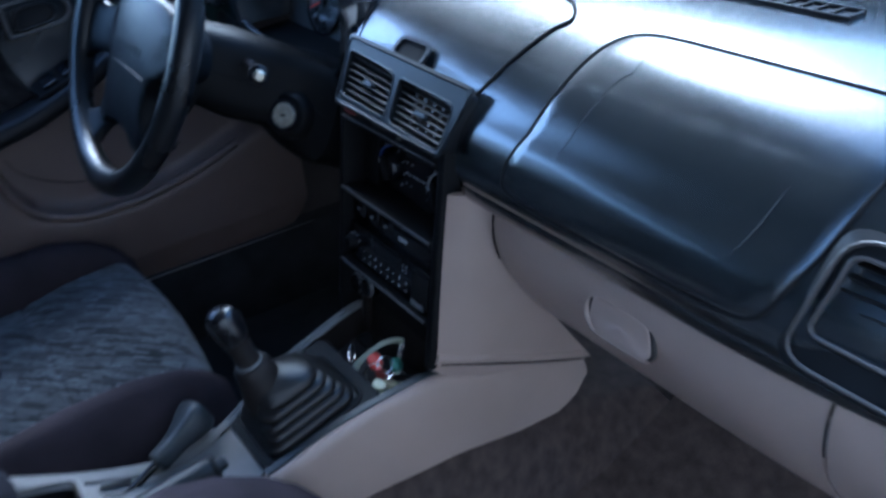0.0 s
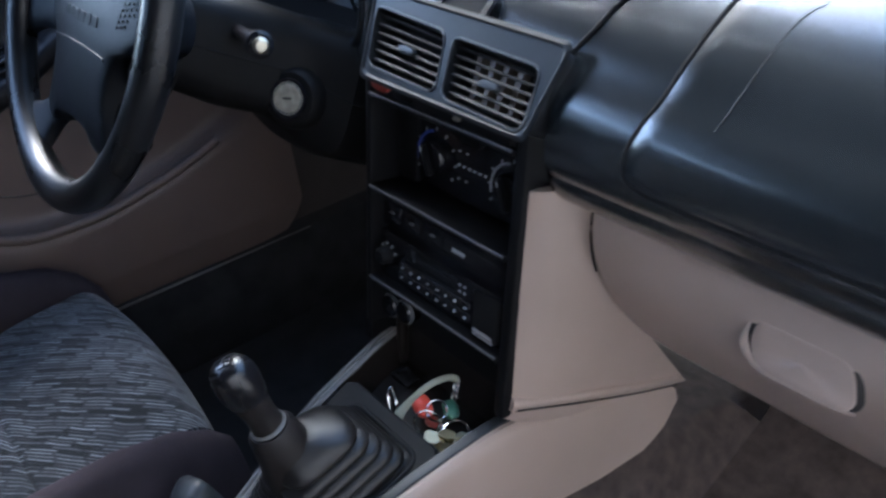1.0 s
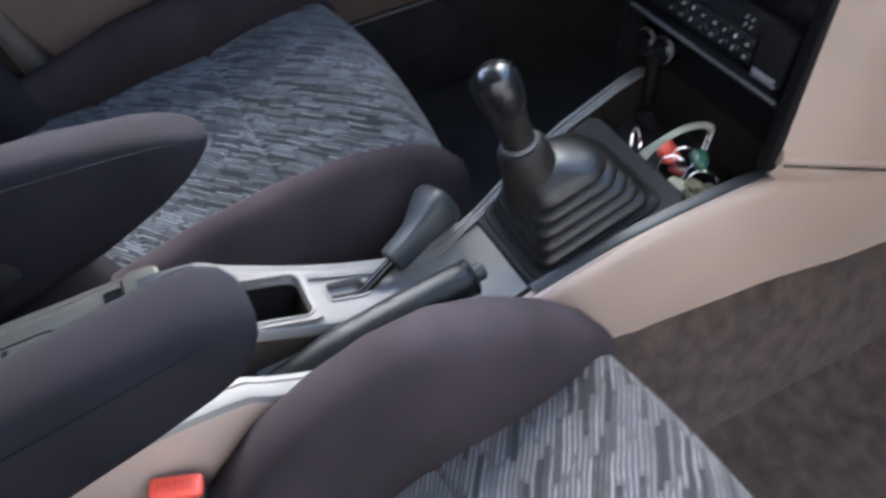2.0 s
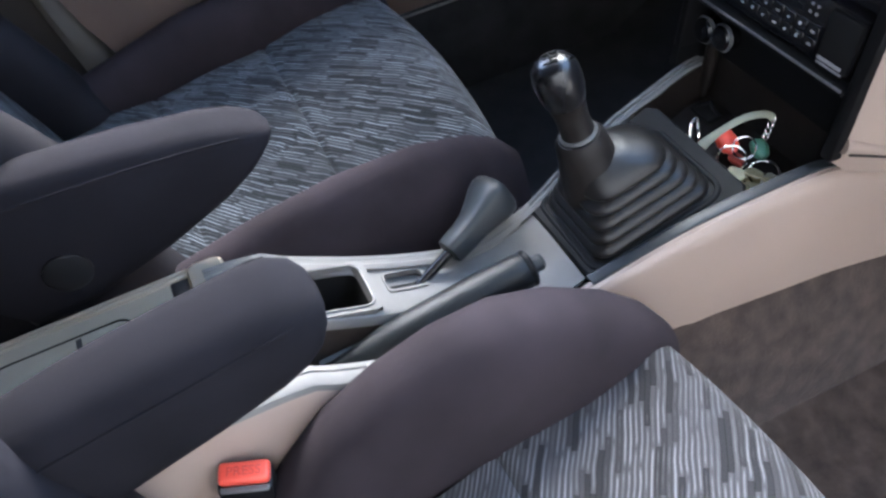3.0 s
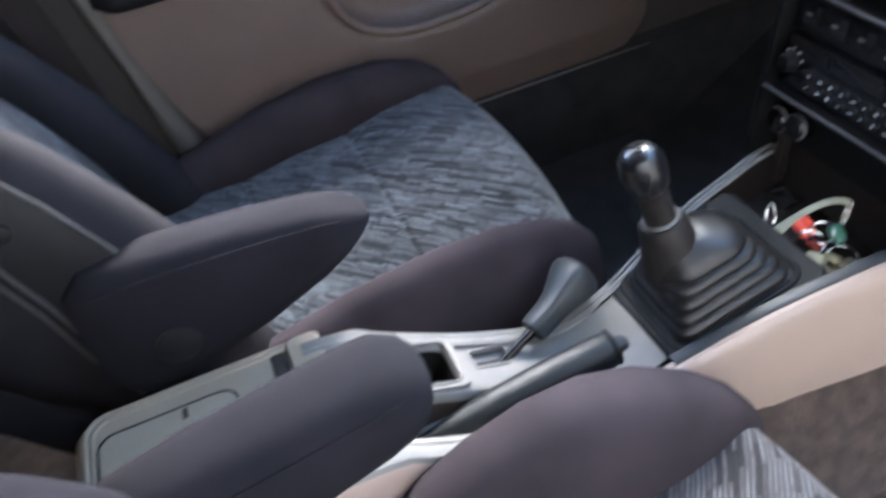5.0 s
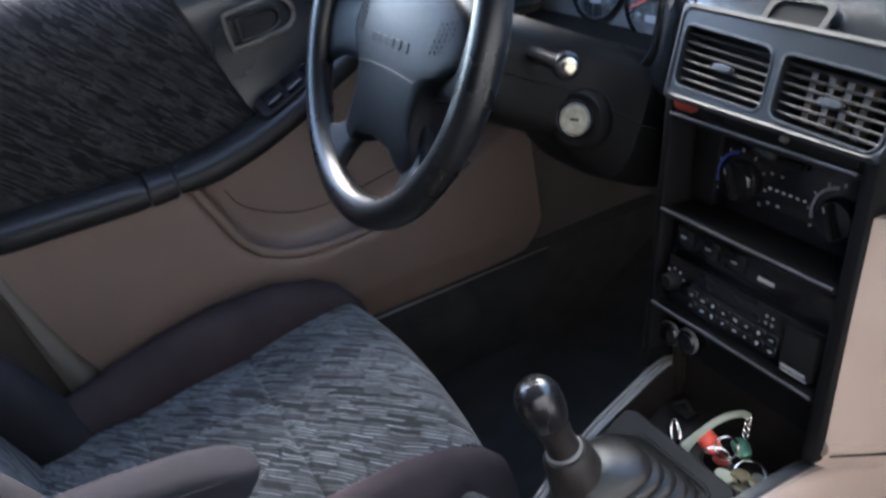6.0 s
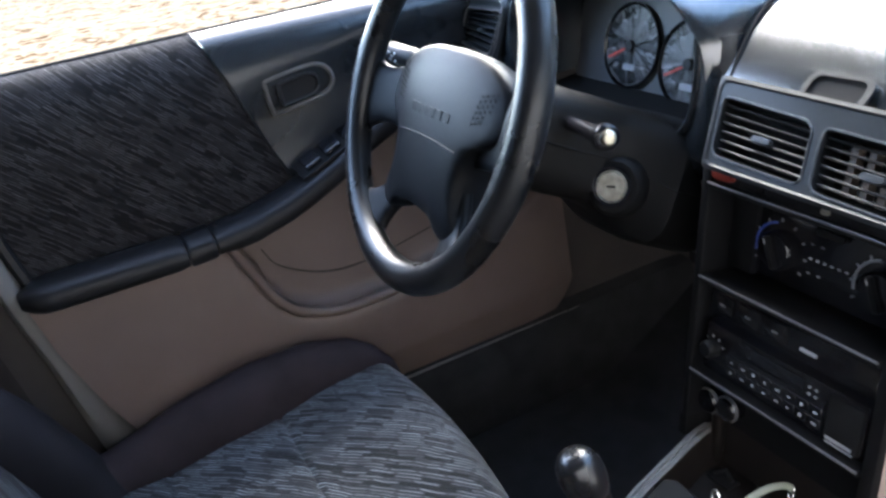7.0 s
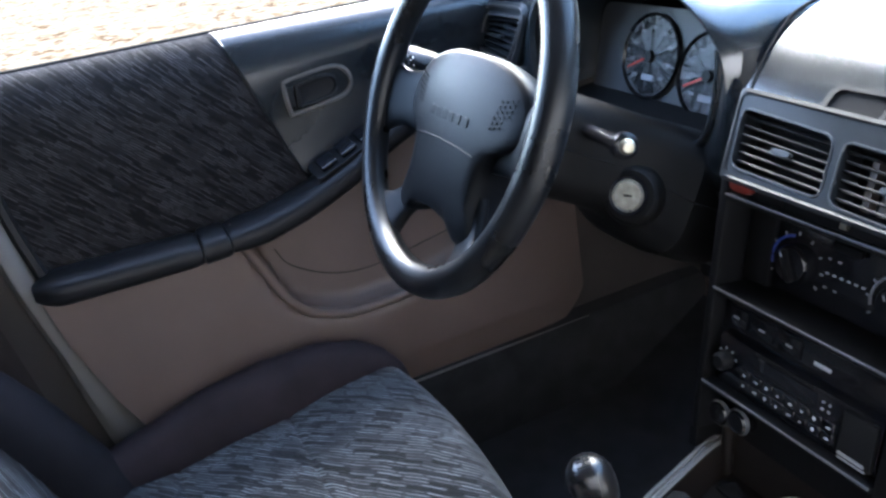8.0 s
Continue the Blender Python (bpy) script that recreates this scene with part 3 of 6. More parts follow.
part("pocket_seam", tube(spline([(-0.6715, 0.205, 0.465), (-0.6715, 0.225, 0.43), (-0.6715, 0.289, 0.395), (-0.6715, 0.366, 0.388), (-0.6715, 0.5, 0.41)], 4), 0.0013, 6), KICK, door)
part("edge_seal", tube(spline([(-0.654, -0.126, 0.70), (-0.652, -0.115, 0.60), (-0.650, -0.100, 0.52), (-0.648, -0.084, 0.44), (-0.648, -0.058, 0.33), (-0.648, -0.030, 0.24), (-0.648, -0.008, 0.17)], 4), 0.009, 8), BLACK, door, "black rubber door seal")
# armrest bar, in three lengths with joints
def arm_piece(y0, y1):
    rings = []
    for k in range(17):
        y = y0 + (y1 - y0) * k / 16
        z = curve_at(ARM_TOP, y)
        fade = min(1, max(0.15, (0.62 - y) / 0.2))
        end = min(1, max(0.12, (y + 0.118) / 0.03)) ** 0.5
        near = min(1, 0.80 + 0.2 * min(k, 16 - k))
        rings.append([(-0.665 + 0.033 + cx * end, y, z - 0.014 + cz * near * (0.5 + 0.5 * end)) for cx, cz in oval(0.036 * fade + 0.003, 0.020, 2.8, 20)])
    return loft(rings)


for a, b in ((-0.117, 0.098), (0.1, 0.138), (0.140, 0.58)):
    part("armrest", arm_piece(a, b), BLACK, door, "dark satin plastic armrest")
# inner handle
hm = Matrix(((0, 0, 1, -0.668), (1, 0, 0, 0.322), (0, 1, 0, 0.687), (0, 0, 0, 1))) @ pose(0, 0, 0, 0, 0, 3)
HANDLE = [(-0.050, 0.019), (-0.044, 0.0235), (0.000, 0.0270), (0.026, 0.0265), (0.040, 0.0205), (0.0480, 0.0080), (0.0485, -0.0030), (0.0420, -0.0135), (0.028, -0.0195), (0.000, -0.0225), (-0.043, -0.0255), (-0.049, -0.0215)]
hline2 = [(p.x, p.y) for p in spline([(u, v, 0) for u, v in HANDLE + HANDLE[:1]], 4)[:-1]]
part("handle_bezel", tube([hm @ Vector((u, v, 0.002)) for u, v in hline2], 0.0036, 8, loop=True), BEZEL, door, "grey plastic pull bezel")
part("handle_cup", slab([(u * 0.97, v * 0.95) for u, v in hline2], hm @ Matrix.Translation((0, 0, -0.006)), 0.004), VOID, door)
grip2 = [(-0.036, 0.0150), (-0.010, 0.0185), (0.014, 0.0185), (0.026, 0.0120), (0.029, 0.0020), (0.022, -0.0090), (0.004, -0.0150), (-0.030, -0.0175), (-0.036, -0.0140)]
gline = [(p.x, p.y) for p in spline([(u, v, 0) for u, v in grip2 + grip2[:1]], 4)[:-1]]
lever_plate = part("door_handle", loft([[hm @ Vector((u * f, v * f, h)) for u, v in gline] for f, h in ((0.96, -0.003), (1.0, 0.003), (0.97, 0.0065), (0.86, 0.0072), (0.78, 0.0040), (0.4, 0.0030), (0.05, 0.0030))]), BLACK, door, "dark plastic release lever")
part("lever_edge", tube([hm @ Vector((u * 0.95, v * 0.95, 0.0068)) for u, v in gline[18:30]], 0.0014, 6), GREY_LIP, lever_plate, "grey lower edge of the lever")
part("lock_knob", box(-0.047, -0.038, -0.016, 0.014, -0.002, 0.0055, 0.002, m=hm), BLACK, door)
SWAGE = [(-0.6660, 0.335, 0.7225), (-0.6660, 0.375, 0.7290), (-0.6665, 0.43, 0.7330), (-0.668, 0.50, 0.7340), (-0.67, 0.58, 0.733)]
part("swage_line", tube(spline(SWAGE, 5), [0.0008 + 0.0022 * min(1, k / 10) for k in range(21)], 8), DASH, door, "raised swage above the handle")
# window switches
sm = Matrix.Translation((-0.632, 0.340, 0.598)) @ Matrix.Rotation(radians(22), 4, "X") @ Matrix.Rotation(radians(12), 4, "Y")
plate = part("switch_panel", slab(rounded(0.048, 0.13, 0.006), sm, 0.004, 0.001), BLACK, door)
for k in range(3):
    part("window_switch", box(-0.016, 0.016, -0.052 + k * 0.035, -0.026 + k * 0.035, 0.003, 0.012, 0.002, m=sm), GLOSS, plate)


# ---- dashboard ----
dash = thing("dashboard", (0, 0.75, 0.6), "dark blue-grey moulded dashboard with taupe glovebox below", "dashboard")
TOP = [(0.582, 0.690), (0.60, 0.716), (0.628, 0.743), (0.66, 0.764), (0.70, 0.779), (0.76, 0.789), (0.84, 0.794), (0.93, 0.790), (1.02, 0.772)]
FACE = [(0.592, 0.588), (0.572, 0.597), (0.560, 0.612), (0.557, 0.632), (0.561, 0.655), (0.570, 0.674)]


def bow(x):
    """How far the dash swings forward towards its ends."""
    return 0.03 * max(0, (abs(x) - 0.45) / 0.25) ** 2


def profile_sheet(line, xs, thick=0.02):
    fine = spline([(0, y, z) for y, z in line], 4)
    return sheet([[(x, p.y + bow(x), p.z) for p in fine] for x in xs], thick, (0, 0.3, -0.95))


xs = [0.128 + (0.69 - 0.128) * k / 16 for k in range(17)]
part("passenger_pad", profile_sheet(FACE + TOP, xs), DASH, dash, "dark padded skin")
xs = [-0.128 + 0.256 * k / 8 for k in range(9)]
CENTRE = [(0.588, 0.699), (0.598, 0.7135), (0.612, 0.7285), (0.632, 0.746)] + TOP[3:]
part("centre_pad", profile_sheet(CENTRE, xs), DASH, dash)

# airbag cover: a raised panel outlined by a groove
def on_pad(x, s):
    """A point of the passenger pad: s runs from the bottom of the face to the windscreen."""
    line = spline([(0, y, z) for y, z in FACE + TOP], 4)
    f = s * (len(line) - 1)
    i = min(int(f), len(line) - 2)
    p = line[i].lerp(line[i + 1], f - i)
    d = (line[i + 1] - line[i]).normalized()
    return Vector((x, p.y + bow(x), p.z)), Vector((0, -d.z, d.y))


def pad_patch(x0, x1, s0, s1, lift, skew=0.0, n=18):
    rows = []
    for i in range(n + 1):
        v = i / n
        row = []
        for k in range(n + 1):
            u = k / n
            # squircle corners
            du, dv = abs(2 * u - 1), abs(2 * v - 1)
            m = max(du, dv)
            q = (du ** 8 + dv ** 8) ** (1 / 8)
            sc = m / q if q > 1e-6 else 1
            uu, vv = 0.5 + (u - 0.5) * sc, 0.5 + (v - 0.5) * sc
            p, nn = on_pad(x0 + (x1 - x0) * uu + skew * vv, s0 + (s1 - s0) * vv)
            edge = min(1, (1 - m) * n / 1.6)
            row.append(p + nn * (lift * min(1, 0.0 + edge)))
        rows.append(row)
    return rows


cover = pad_patch(0.196, 0.500, 0.19, 0.70, 0.0022, 0.045, 36)
part("airbag_cover", sheet(cover), DASH, dash, "smooth padded airbag cover")
border = [cover[0][k] for k in range(37)] + [cover[i][-1] for i in range(1, 37)] + [cover[-1][k] for k in range(35, -1, -1)] + [cover[i][0] for i in range(35, 0, -1)]
part("cover_groove", tube(border, 0.0019, 6, loop=True), VOID, dash)
tear = [cover[i][6] + Vector((0, -0.0004, 0.0003)) for i in range(14, 33)]
part("tear_seam", tube(tear, 0.0003, 5), VINYL, dash)
tear = [cover[i][30] + Vector((0, -0.0004, 0.0003)) for i in range(10, 24)]
part("tear_seam", tube(tear, 0.0003, 5), VINYL, dash)

# lid on the centre pad with a finger recess
def on_centre(x, s):
    line = spline([(0, y, z) for y, z in CENTRE], 4)
    f = s * (len(line) - 1)
    i = min(int(f), len(line) - 2)
    return Vector((x, 0, 0)) + line[i].lerp(line[i + 1], f - i)


def on_lid(x, s):
    p = on_centre(x, (s * 8 + min(1, s * 8)) / 9)
    if x > 0.126:
        p.z = max(p.z, curve_at(TOP, p.y))
    return p


lid_line = [on_lid(-0.118, 0.0)] + [on_lid(-0.118 - 0.05 * s, s) for s in (0.15, 0.3, 0.42)] + [on_lid(-0.12, 0.52), on_lid(0, 0.54), on_lid(0.125, 0.53)] + [on_lid(0.130 + 0.042 * s / 0.45, s) for s in (0.45, 0.38, 0.3, 0.22, 0.15, 0.08)] + [on_lid(0.1255, 0.0)]
part("lid_groove", tube([p + Vector((0, 0, 0.001)) for p in spline(lid_line, 3)], 0.0020, 6), VOID, dash)
gm = aim(on_centre(0.0, 0.105) + Vector((0, -0.0035, 0.0042)), (0, -0.66, 0.75), (0, 0.75, 0.66))
grip = part("lid_grip", bezel(rounded(0.064, 0.034, 0.012), rounded(0.052, 0.024, 0.008), gm, 0.004, 0.006), SATIN, dash, "finger recess of the lid")
part("grip_recess", slab(rounded(0.053, 0.025, 0.008), gm @ Matrix.Translation((0, 0, -0.001)), 0.0022), VOID, grip)

# defroster slot
part("defroster_vent", merge(box(0.13, 0.400, 0.792, 0.7955, 0.786, 0.7965, 0.0015), box(0.13, 0.400, 0.8165, 0.820, 0.786, 0.7985, 0.0015), box(0.396, 0.400, 0.795, 0.817, 0.786, 0.7975, 0.0015), box(0.13, 0.134, 0.795, 0.817, 0.786, 0.7975, 0.0015), box(0.133, 0.397, 0.795, 0.817, 0.786, 0.7945)), BLACK, dash, "black windscreen air slot")
for k in range(16):
    part("vent_fin", box(0.142 + k * 0.0158, 0.1445 + k * 0.0158, 0.7955, 0.8165, 0.794, 0.7972), DASH_LOW, dash)
part("rear_strip", box(-0.66, 0.66, 0.965, 0.985, 0.782, 0.797, 0.004), BLACK, dash)


# air vents
# orient the vent plane so that its x runs to the car's right
vm = Matrix(((1, 0, 0, 0.004), (0, 0.5, -0.86, 0.565), (0, 0.86, 0.5, 0.680), (0, 0, 0, 1)))


VENT_FRAME = [(-0.113, 0.036), (0.129, 0.030), (0.115, -0.041), (-0.096, -0.039)]
VENT_LEFT = [(-0.104, 0.0205), (-0.007, 0.0145), (0.003, -0.0320), (-0.092, -0.0285)]
VENT_RIGHT = [(0.0105, 0.0130), (0.1095, 0.0085), (0.1110, -0.0375), (0.0195, -0.0335)]


def in_quad(quad, a, b):
    """A point of a four-cornered panel; a runs from 0 at its left to 1, b from 0 at its top to 1."""
    tl, tr, br, bl = (Vector((*q, 0)) for q in quad)
    return tl.lerp(tr, a).lerp(bl.lerp(br, a), b)


def quad_line(quad, grow, corner, n=5):
    """The panel's outline, grown outwards by a length, with rounded corners."""
    mid = in_quad(quad, 0.5, 0.5)
    pts = [Vector((*q, 0)) for q in quad]
    half = [(p - mid) for p in pts]
    pts = [mid + Vector((h.x + math.copysign(grow, h.x), h.y + math.copysign(grow, h.y), 0)) for h in half]
    out = []
    for i in range(4):
        p, before, after = pts[i], pts[i - 1], pts[(i + 1) % 4]
        a, b = p + (before - p).normalized() * corner, p + (after - p).normalized() * corner
        for k in range(n + 1):
            t = k / n
            out.append(a.lerp(p, t).lerp(p.lerp(b, t), t))
    return out


def ring_band(quad, steps, corner):
    return [[vm @ (p + Vector((0, 0, h))) for p in quad_line(quad, g, max(0.002, corner + g * 0.6))] for g, h in steps]


# one moulded surround with two sunk openings
part("vent_surround", merge(
    loft(ring_band(VENT_FRAME, ((-0.004, -0.034), (0.0, -0.030), (0.001, 0.002), (0.0, 0.0055), (-0.003, 0.0075), (-0.0065, 0.0060)), 0.012), caps=False),
    loft([[vm @ (p + Vector((0, 0, 0.0060))) for p in quad_line(VENT_LEFT, 0.0035, 0.009)], [vm @ (p + Vector((0, 0, -0.022))) for p in quad_line(VENT_LEFT, 0.0, 0.006)]], caps=False),
    loft([[vm @ (p + Vector((0, 0, 0.0060))) for p in quad_line(VENT_RIGHT, 0.0035, 0.009)], [vm @ (p + Vector((0, 0, -0.022))) for p in quad_line(VENT_RIGHT, 0.0, 0.006)]], caps=False)), VENT_FACE, dash, "satin dark surround of the middle vents")
# the flat of the surround between its edge and the openings
flat = bmesh.new()
loops = []
for quad, g, c in ((VENT_FRAME, -0.0065, 0.008), (VENT_LEFT, 0.0035, 0.011), (VENT_RIGHT, 0.0035, 0.011)):
    ring_verts = [flat.verts.new(vm @ (p + Vector((0, 0, 0.0060)))) for p in quad_line(quad, g, max(0.002, c))]
    loops += [flat.edges.new((ring_verts[i], ring_verts[(i + 1) % len(ring_verts)])) for i in range(len(ring_verts))]
bmesh.ops.triangle_fill(flat, edges=loops, use_dissolve=False, use_beauty=True)
part("surround_face", flat, VENT_FACE, dash, "satin face of the middle vents")
for quad, vanes in ((VENT_LEFT, 0), (VENT_RIGHT, 4)):
    body = part("vent_duct", loft([[vm @ (p + Vector((0, 0, h))) for p in quad_line(quad, g, 0.006)] for g, h in ((0.001, -0.020), (0.001, -0.034))]), VOID, dash)
    part("vent_lip", tube([vm @ (p + Vector((0, 0, 0.0062))) for p in quad_line(quad, 0.0035, 0.011)], 0.0012, 6, loop=True), RAIL, body, "fine raised lip")
    for k in range(6):
        b = (k + 0.5) / 6
        p, q = in_quad(quad, 0.0, b), in_quad(quad, 1.0, b)
        slat = []
        for end in (p, q):
            slat.append([vm @ (end + Vector((0, dy, dz))) for dy, dz in ((-0.0012, 0.0015), (0.0000, 0.0026), (0.0012, 0.0015), (0.0016, -0.0085), (-0.0002, -0.0085))])
        part("slat", loft(slat), VENT_SLAT, body)
    for k in range(vanes):
        a = 0.20 + 0.17 * k
        p, q = in_quad(quad, a, 0.04), in_quad(quad, a + 0.01, 0.96)
        part("vane", loft([[vm @ (end + Vector((dx, 0, dz))) for dx, dz in ((-0.0030, -0.0085), (0.0030, -0.0085), (0.0034, -0.0185), (-0.0034, -0.0185))] for end in (p, q)]), VANE, body, "brown-grey upright vane")
    c = in_quad(quad, 0.5, 0.52)
    part("vent_knob", loft([[vm @ (c + Vector((u * w, v * w * 0.30, h))) for u, v in oval(1, 1, 2.6, 20)] for w, h in ((0.0110, 0.000), (0.0120, 0.0035), (0.0105, 0.0055), (0.004, 0.0058))]), RAIL, body, "small thumb tab")


def outer_vent(m, opening, ring, slats, ribs, slat_mat, rib_mat):
    """A side vent: a rolled ring round a sunk opening with level slats in front of upright ribs."""
    def at(quad, grow, corner, h):
        return [m @ (p + Vector((0, 0, h))) for p in quad_line(quad, grow, corner)]

    shape = [at(ring, 0.004, 0.028, -0.030), at(ring, 0.003, 0.028, 0.001), at(ring, 0.0005, 0.027, 0.0055), at(ring, -0.0025, 0.026, 0.0065), at(ring, -0.0050, 0.024, 0.0045), at(ring, -0.0075, 0.022, 0.0025),
             at(opening, 0.0070, 0.014, 0.0025), at(opening, 0.0045, 0.012, 0.0050), at(opening, 0.0020, 0.011, 0.0062), at(opening, 0.0004, 0.010, 0.0045), at(opening, 0.0, 0.009, -0.024)]
    vent = part("vent_ring", loft(shape, caps=False), VENT_FACE, dash, "rolled dark plastic vent ring")
    part("vent_duct", loft([at(opening, 0.001, 0.009, -0.023), at(opening, 0.001, 0.009, -0.036)]), VOID, vent)
    part("outer_lip", tube(at(ring, -0.0015, 0.027, 0.0060), 0.0019, 8, loop=True), GREY_LIP, vent, "grey outer lip of the vent")
    part("inner_lip", tube(at(opening, 0.0022, 0.011, 0.0058), 0.0019, 8, loop=True), GREY_LIP, vent, "grey inner lip of the vent")
    for k in range(slats):
        b = (k + 0.55) / slats
        part("slat", loft([[m @ (in_quad(opening, a, b) + Vector((0, dy, dz))) for dy, dz in ((-0.0012, -0.001), (0.0, 0.0004), (0.0012, -0.001), (0.0018, -0.0110), (-0.0002, -0.0110))] for a in (0.0, 1.0)]), slat_mat, vent)
    for k in range(ribs):
        a = (k + 0.6) / ribs
        part("vane", loft([[m @ (in_quad(opening, a, b) + Vector((dx, 0, dz))) for dx, dz in ((-0.0022, -0.0115), (0.0022, -0.0115), (0.0024, -0.0215), (-0.0024, -0.0215))] for b in (0.03, 0.97)]), rib_mat, vent)
    c = in_quad(opening, 0.5, 0.52)
    part("vent_knob", loft([[m @ (c + Vector((u * w, v * w * 0.34, h))) for u, v in oval(1, 1, 2.6, 20)] for w, h in ((0.0085, -0.002), (0.0095, 0.0020), (0.0080, 0.0040), (0.003, 0.0043))]), RAIL, vent, "small thumb tab")


rm = Matrix(((1, 0, 0, 0.602), (0, 0.25, -0.97, 0.572), (0, 0.97, 0.25, 0.664), (0, 0, 0, 1)))
outer_vent(rm, [(-0.053, 0.042), (0.066, 0.042), (0.066, -0.021), (-0.065, -0.021)], [(-0.060, 0.056), (0.080, 0.056), (0.080, -0.047), (-0.080, -0.047)], 6, 7, VENT_SLAT, VENT_SLAT)
lm = Matrix(((1, 0, 0, -0.615), (0, 0.2425, -0.970, 0.602), (0, 0.970, 0.2425, 0.713), (0, 0, 0, 1)))
outer_vent(lm, [(-0.044, 0.025), (0.054, 0.027), (0.029, -0.034), (-0.062, -0.022)], [(-0.058, 0.039), (0.063, 0.042), (0.040, -0.044), (-0.084, -0.037)], 6, 0, RAIL, RAIL)

# glovebox and its surround
GB = [(0.592, 0.586), (0.588, 0.560), (0.590, 0.535), (0.598, 0.508), (0.615, 0.474), (0.645, 0.432), (0.69, 0.380), (0.74, 0.330), (0.79, 0.282)]


def gb_sheet(x0, x1, n=10):
    fine = spline([(0, y, z) for y, z in GB], 3)
    return sheet([[(x0 + (x1 - x0) * k / n, p.y + bow(x0 + (x1 - x0) * k / n), p.z) for p in fine] for k in range(n + 1)], 0.012, (0, 1, 0))


glovebox = part("glovebox_lid", gb_sheet(0.156, 0.553), BEIGE, dash, "taupe plastic glovebox lid")
gap = [p for p in spline([(0, y, z) for y, z in GB], 3) if p.z > 0.50]
part("lid_gap", tube([(0.1545, p.y - 0.0015, p.z) for p in gap], 0.0011, 6), VOID, glovebox)
part("lid_gap", tube([(0.555, p.y - 0.0015 + bow(0.555), p.z) for p in gap], 0.0011, 6), VOID, glovebox)
part("lower_trim", gb_sheet(0.557, 0.69), BEIGE, dash, "taupe lower dash trim")
hm2 = Matrix(((1, 0, 0, 0.347), (0, 0.12, -0.993, 0.5890), (0, 0.993, 0.12, 0.525), (0, 0, 0, 1)))
PULL = [(-0.043, 0.004), (-0.041, 0.014), (-0.034, 0.0190), (0.000, 0.0195), (0.028, 0.0185), (0.037, 0.0125), (0.042, 0.000), (0.0445, -0.0110), (0.041, -0.0170), (0.030, -0.0185), (0.000, -0.0190), (-0.026, -0.0185), (-0.036, -0.0135), (-0.042, -0.005)]
pull = [(p.x, p.y) for p in spline([(u, v, 0) for u, v in PULL + PULL[:1]], 4)[:-1]]
# Flat dark slab stands for the shade of a recess not cut
part("handle_gap_shade", slab(pull, hm2 @ Matrix.Translation((0, 0, -0.003)), 0.0040), KICK, glovebox, "dark slab painting the shade round the pull handle")
flap = [(u * 0.955 + (0.002 if u < -0.02 else -0.0022 if u > 0.02 else 0), v * 0.955) for u, v in pull]
part("glovebox_handle", loft([[hm2 @ Vector((u * f, v * f, h + 0.0035 * max(0, -v / 0.019) ** 2)) for u, v in flap] for f, h in ((1.0, 0.0005), (1.0, 0.0022), (0.985, 0.0030), (0.94, 0.0034), (0.7, 0.0026), (0.35, 0.0022), (0.03, 0.0022))]), BEIGE, glovebox, "taupe pull handle flap")
n_pull = len(pull)
rim_line = [pull[k % n_pull] for k in range(int(n_pull * 0.58), int(n_pull * 1.08))]
part("handle_rim", tube([hm2 @ Vector((u * 1.035, v * 1.05, 0.0022)) for u, v in rim_line], [0.0008 + 0.0024 * min(1, min(k, len(rim_line) - 1 - k) / 6) for k in range(len(rim_line))], 8), BEIGE, glovebox, "rounded taupe lip of the handle")

# driver's side: hood over the instruments
ARCH = [(-0.165, 0.640), (-0.160, 0.690), (-0.166, 0.735), (-0.195, 0.770), (-0.245, 0.796), (-0.325, 0.806), (-0.41, 0.800), (-0.475, 0.780), (-0.512, 0.745), (-0.52, 0.70), (-0.515, 0.645)]
arch = spline([(x, 0, z) for x, z in ARCH], 3)
mid = Vector((-0.33, 0, 0.70))
rows = []
for p in arch:
    o = (p - mid).normalized()
    x, z = p.x, p.z
    top = min(1, max(0, (z - 0.70) / 0.08))
    flat = 0.792 * top + (z - 0.0) * (1 - top)
    rows.append([(x - o.x * 0.012, 0.70, z - o.z * 0.015), (x - o.x * 0.006, 0.63, z - o.z * 0.007), (x, 0.600, z - 0.001), (x + o.x * 0.008, 0.595, z + o.z * 0.006), (x + o.x * 0.018, 0.605, z + o.z * 0.010),
                 (x + o.x * 0.026, 0.66, max(z + o.z * 0.006, flat)), (x + o.x * 0.03, 0.78, max(flat, z)), (x + o.x * 0.03, 0.93, max(0.785 * top + z * (1 - top), z - 0.01)), (x, 1.02, max(0.772 * top + z * (1 - top), z - 0.035))])
part("instrument_hood", sheet(rows), DASH, dash, "dark padded hood over the instruments")
xs = [-0.69 + 0.165 * k / 6 for k in range(7)]
part("side_pad", profile_sheet([(0.620, 0.60), (0.600, 0.64), (0.594, 0.68), (0.602, 0.735), (0.614, 0.775), (0.636, 0.797), (0.70, 0.806), (0.78, 0.808), (0.84, 0.806), (0.93, 0.797), (1.02, 0.772)], xs), DASH, dash)
part("hood_floor", sheet([[(x, 0.600, 0.640), (x, 0.63, 0.632), (x, 0.70, 0.640)] for x in (-0.515, -0.4, -0.3, -0.15)], 0.01), VOID, dash)
LIP = [(-0.170, 0.605, 0.742), (-0.168, 0.600, 0.70), (-0.173, 0.597, 0.668), (-0.183, 0.595, 0.648), (-0.200, 0.594, 0.635), (-0.222, 0.594, 0.631), (-0.26, 0.596, 0.634), (-0.33, 0.598, 0.638), (-0.45, 0.600, 0.642), (-0.51, 0.603, 0.65)]
part("hood_lip", tube(spline(LIP, 5), 0.0055, 12), VINYL, dash, "rounded lip round the instrument opening")
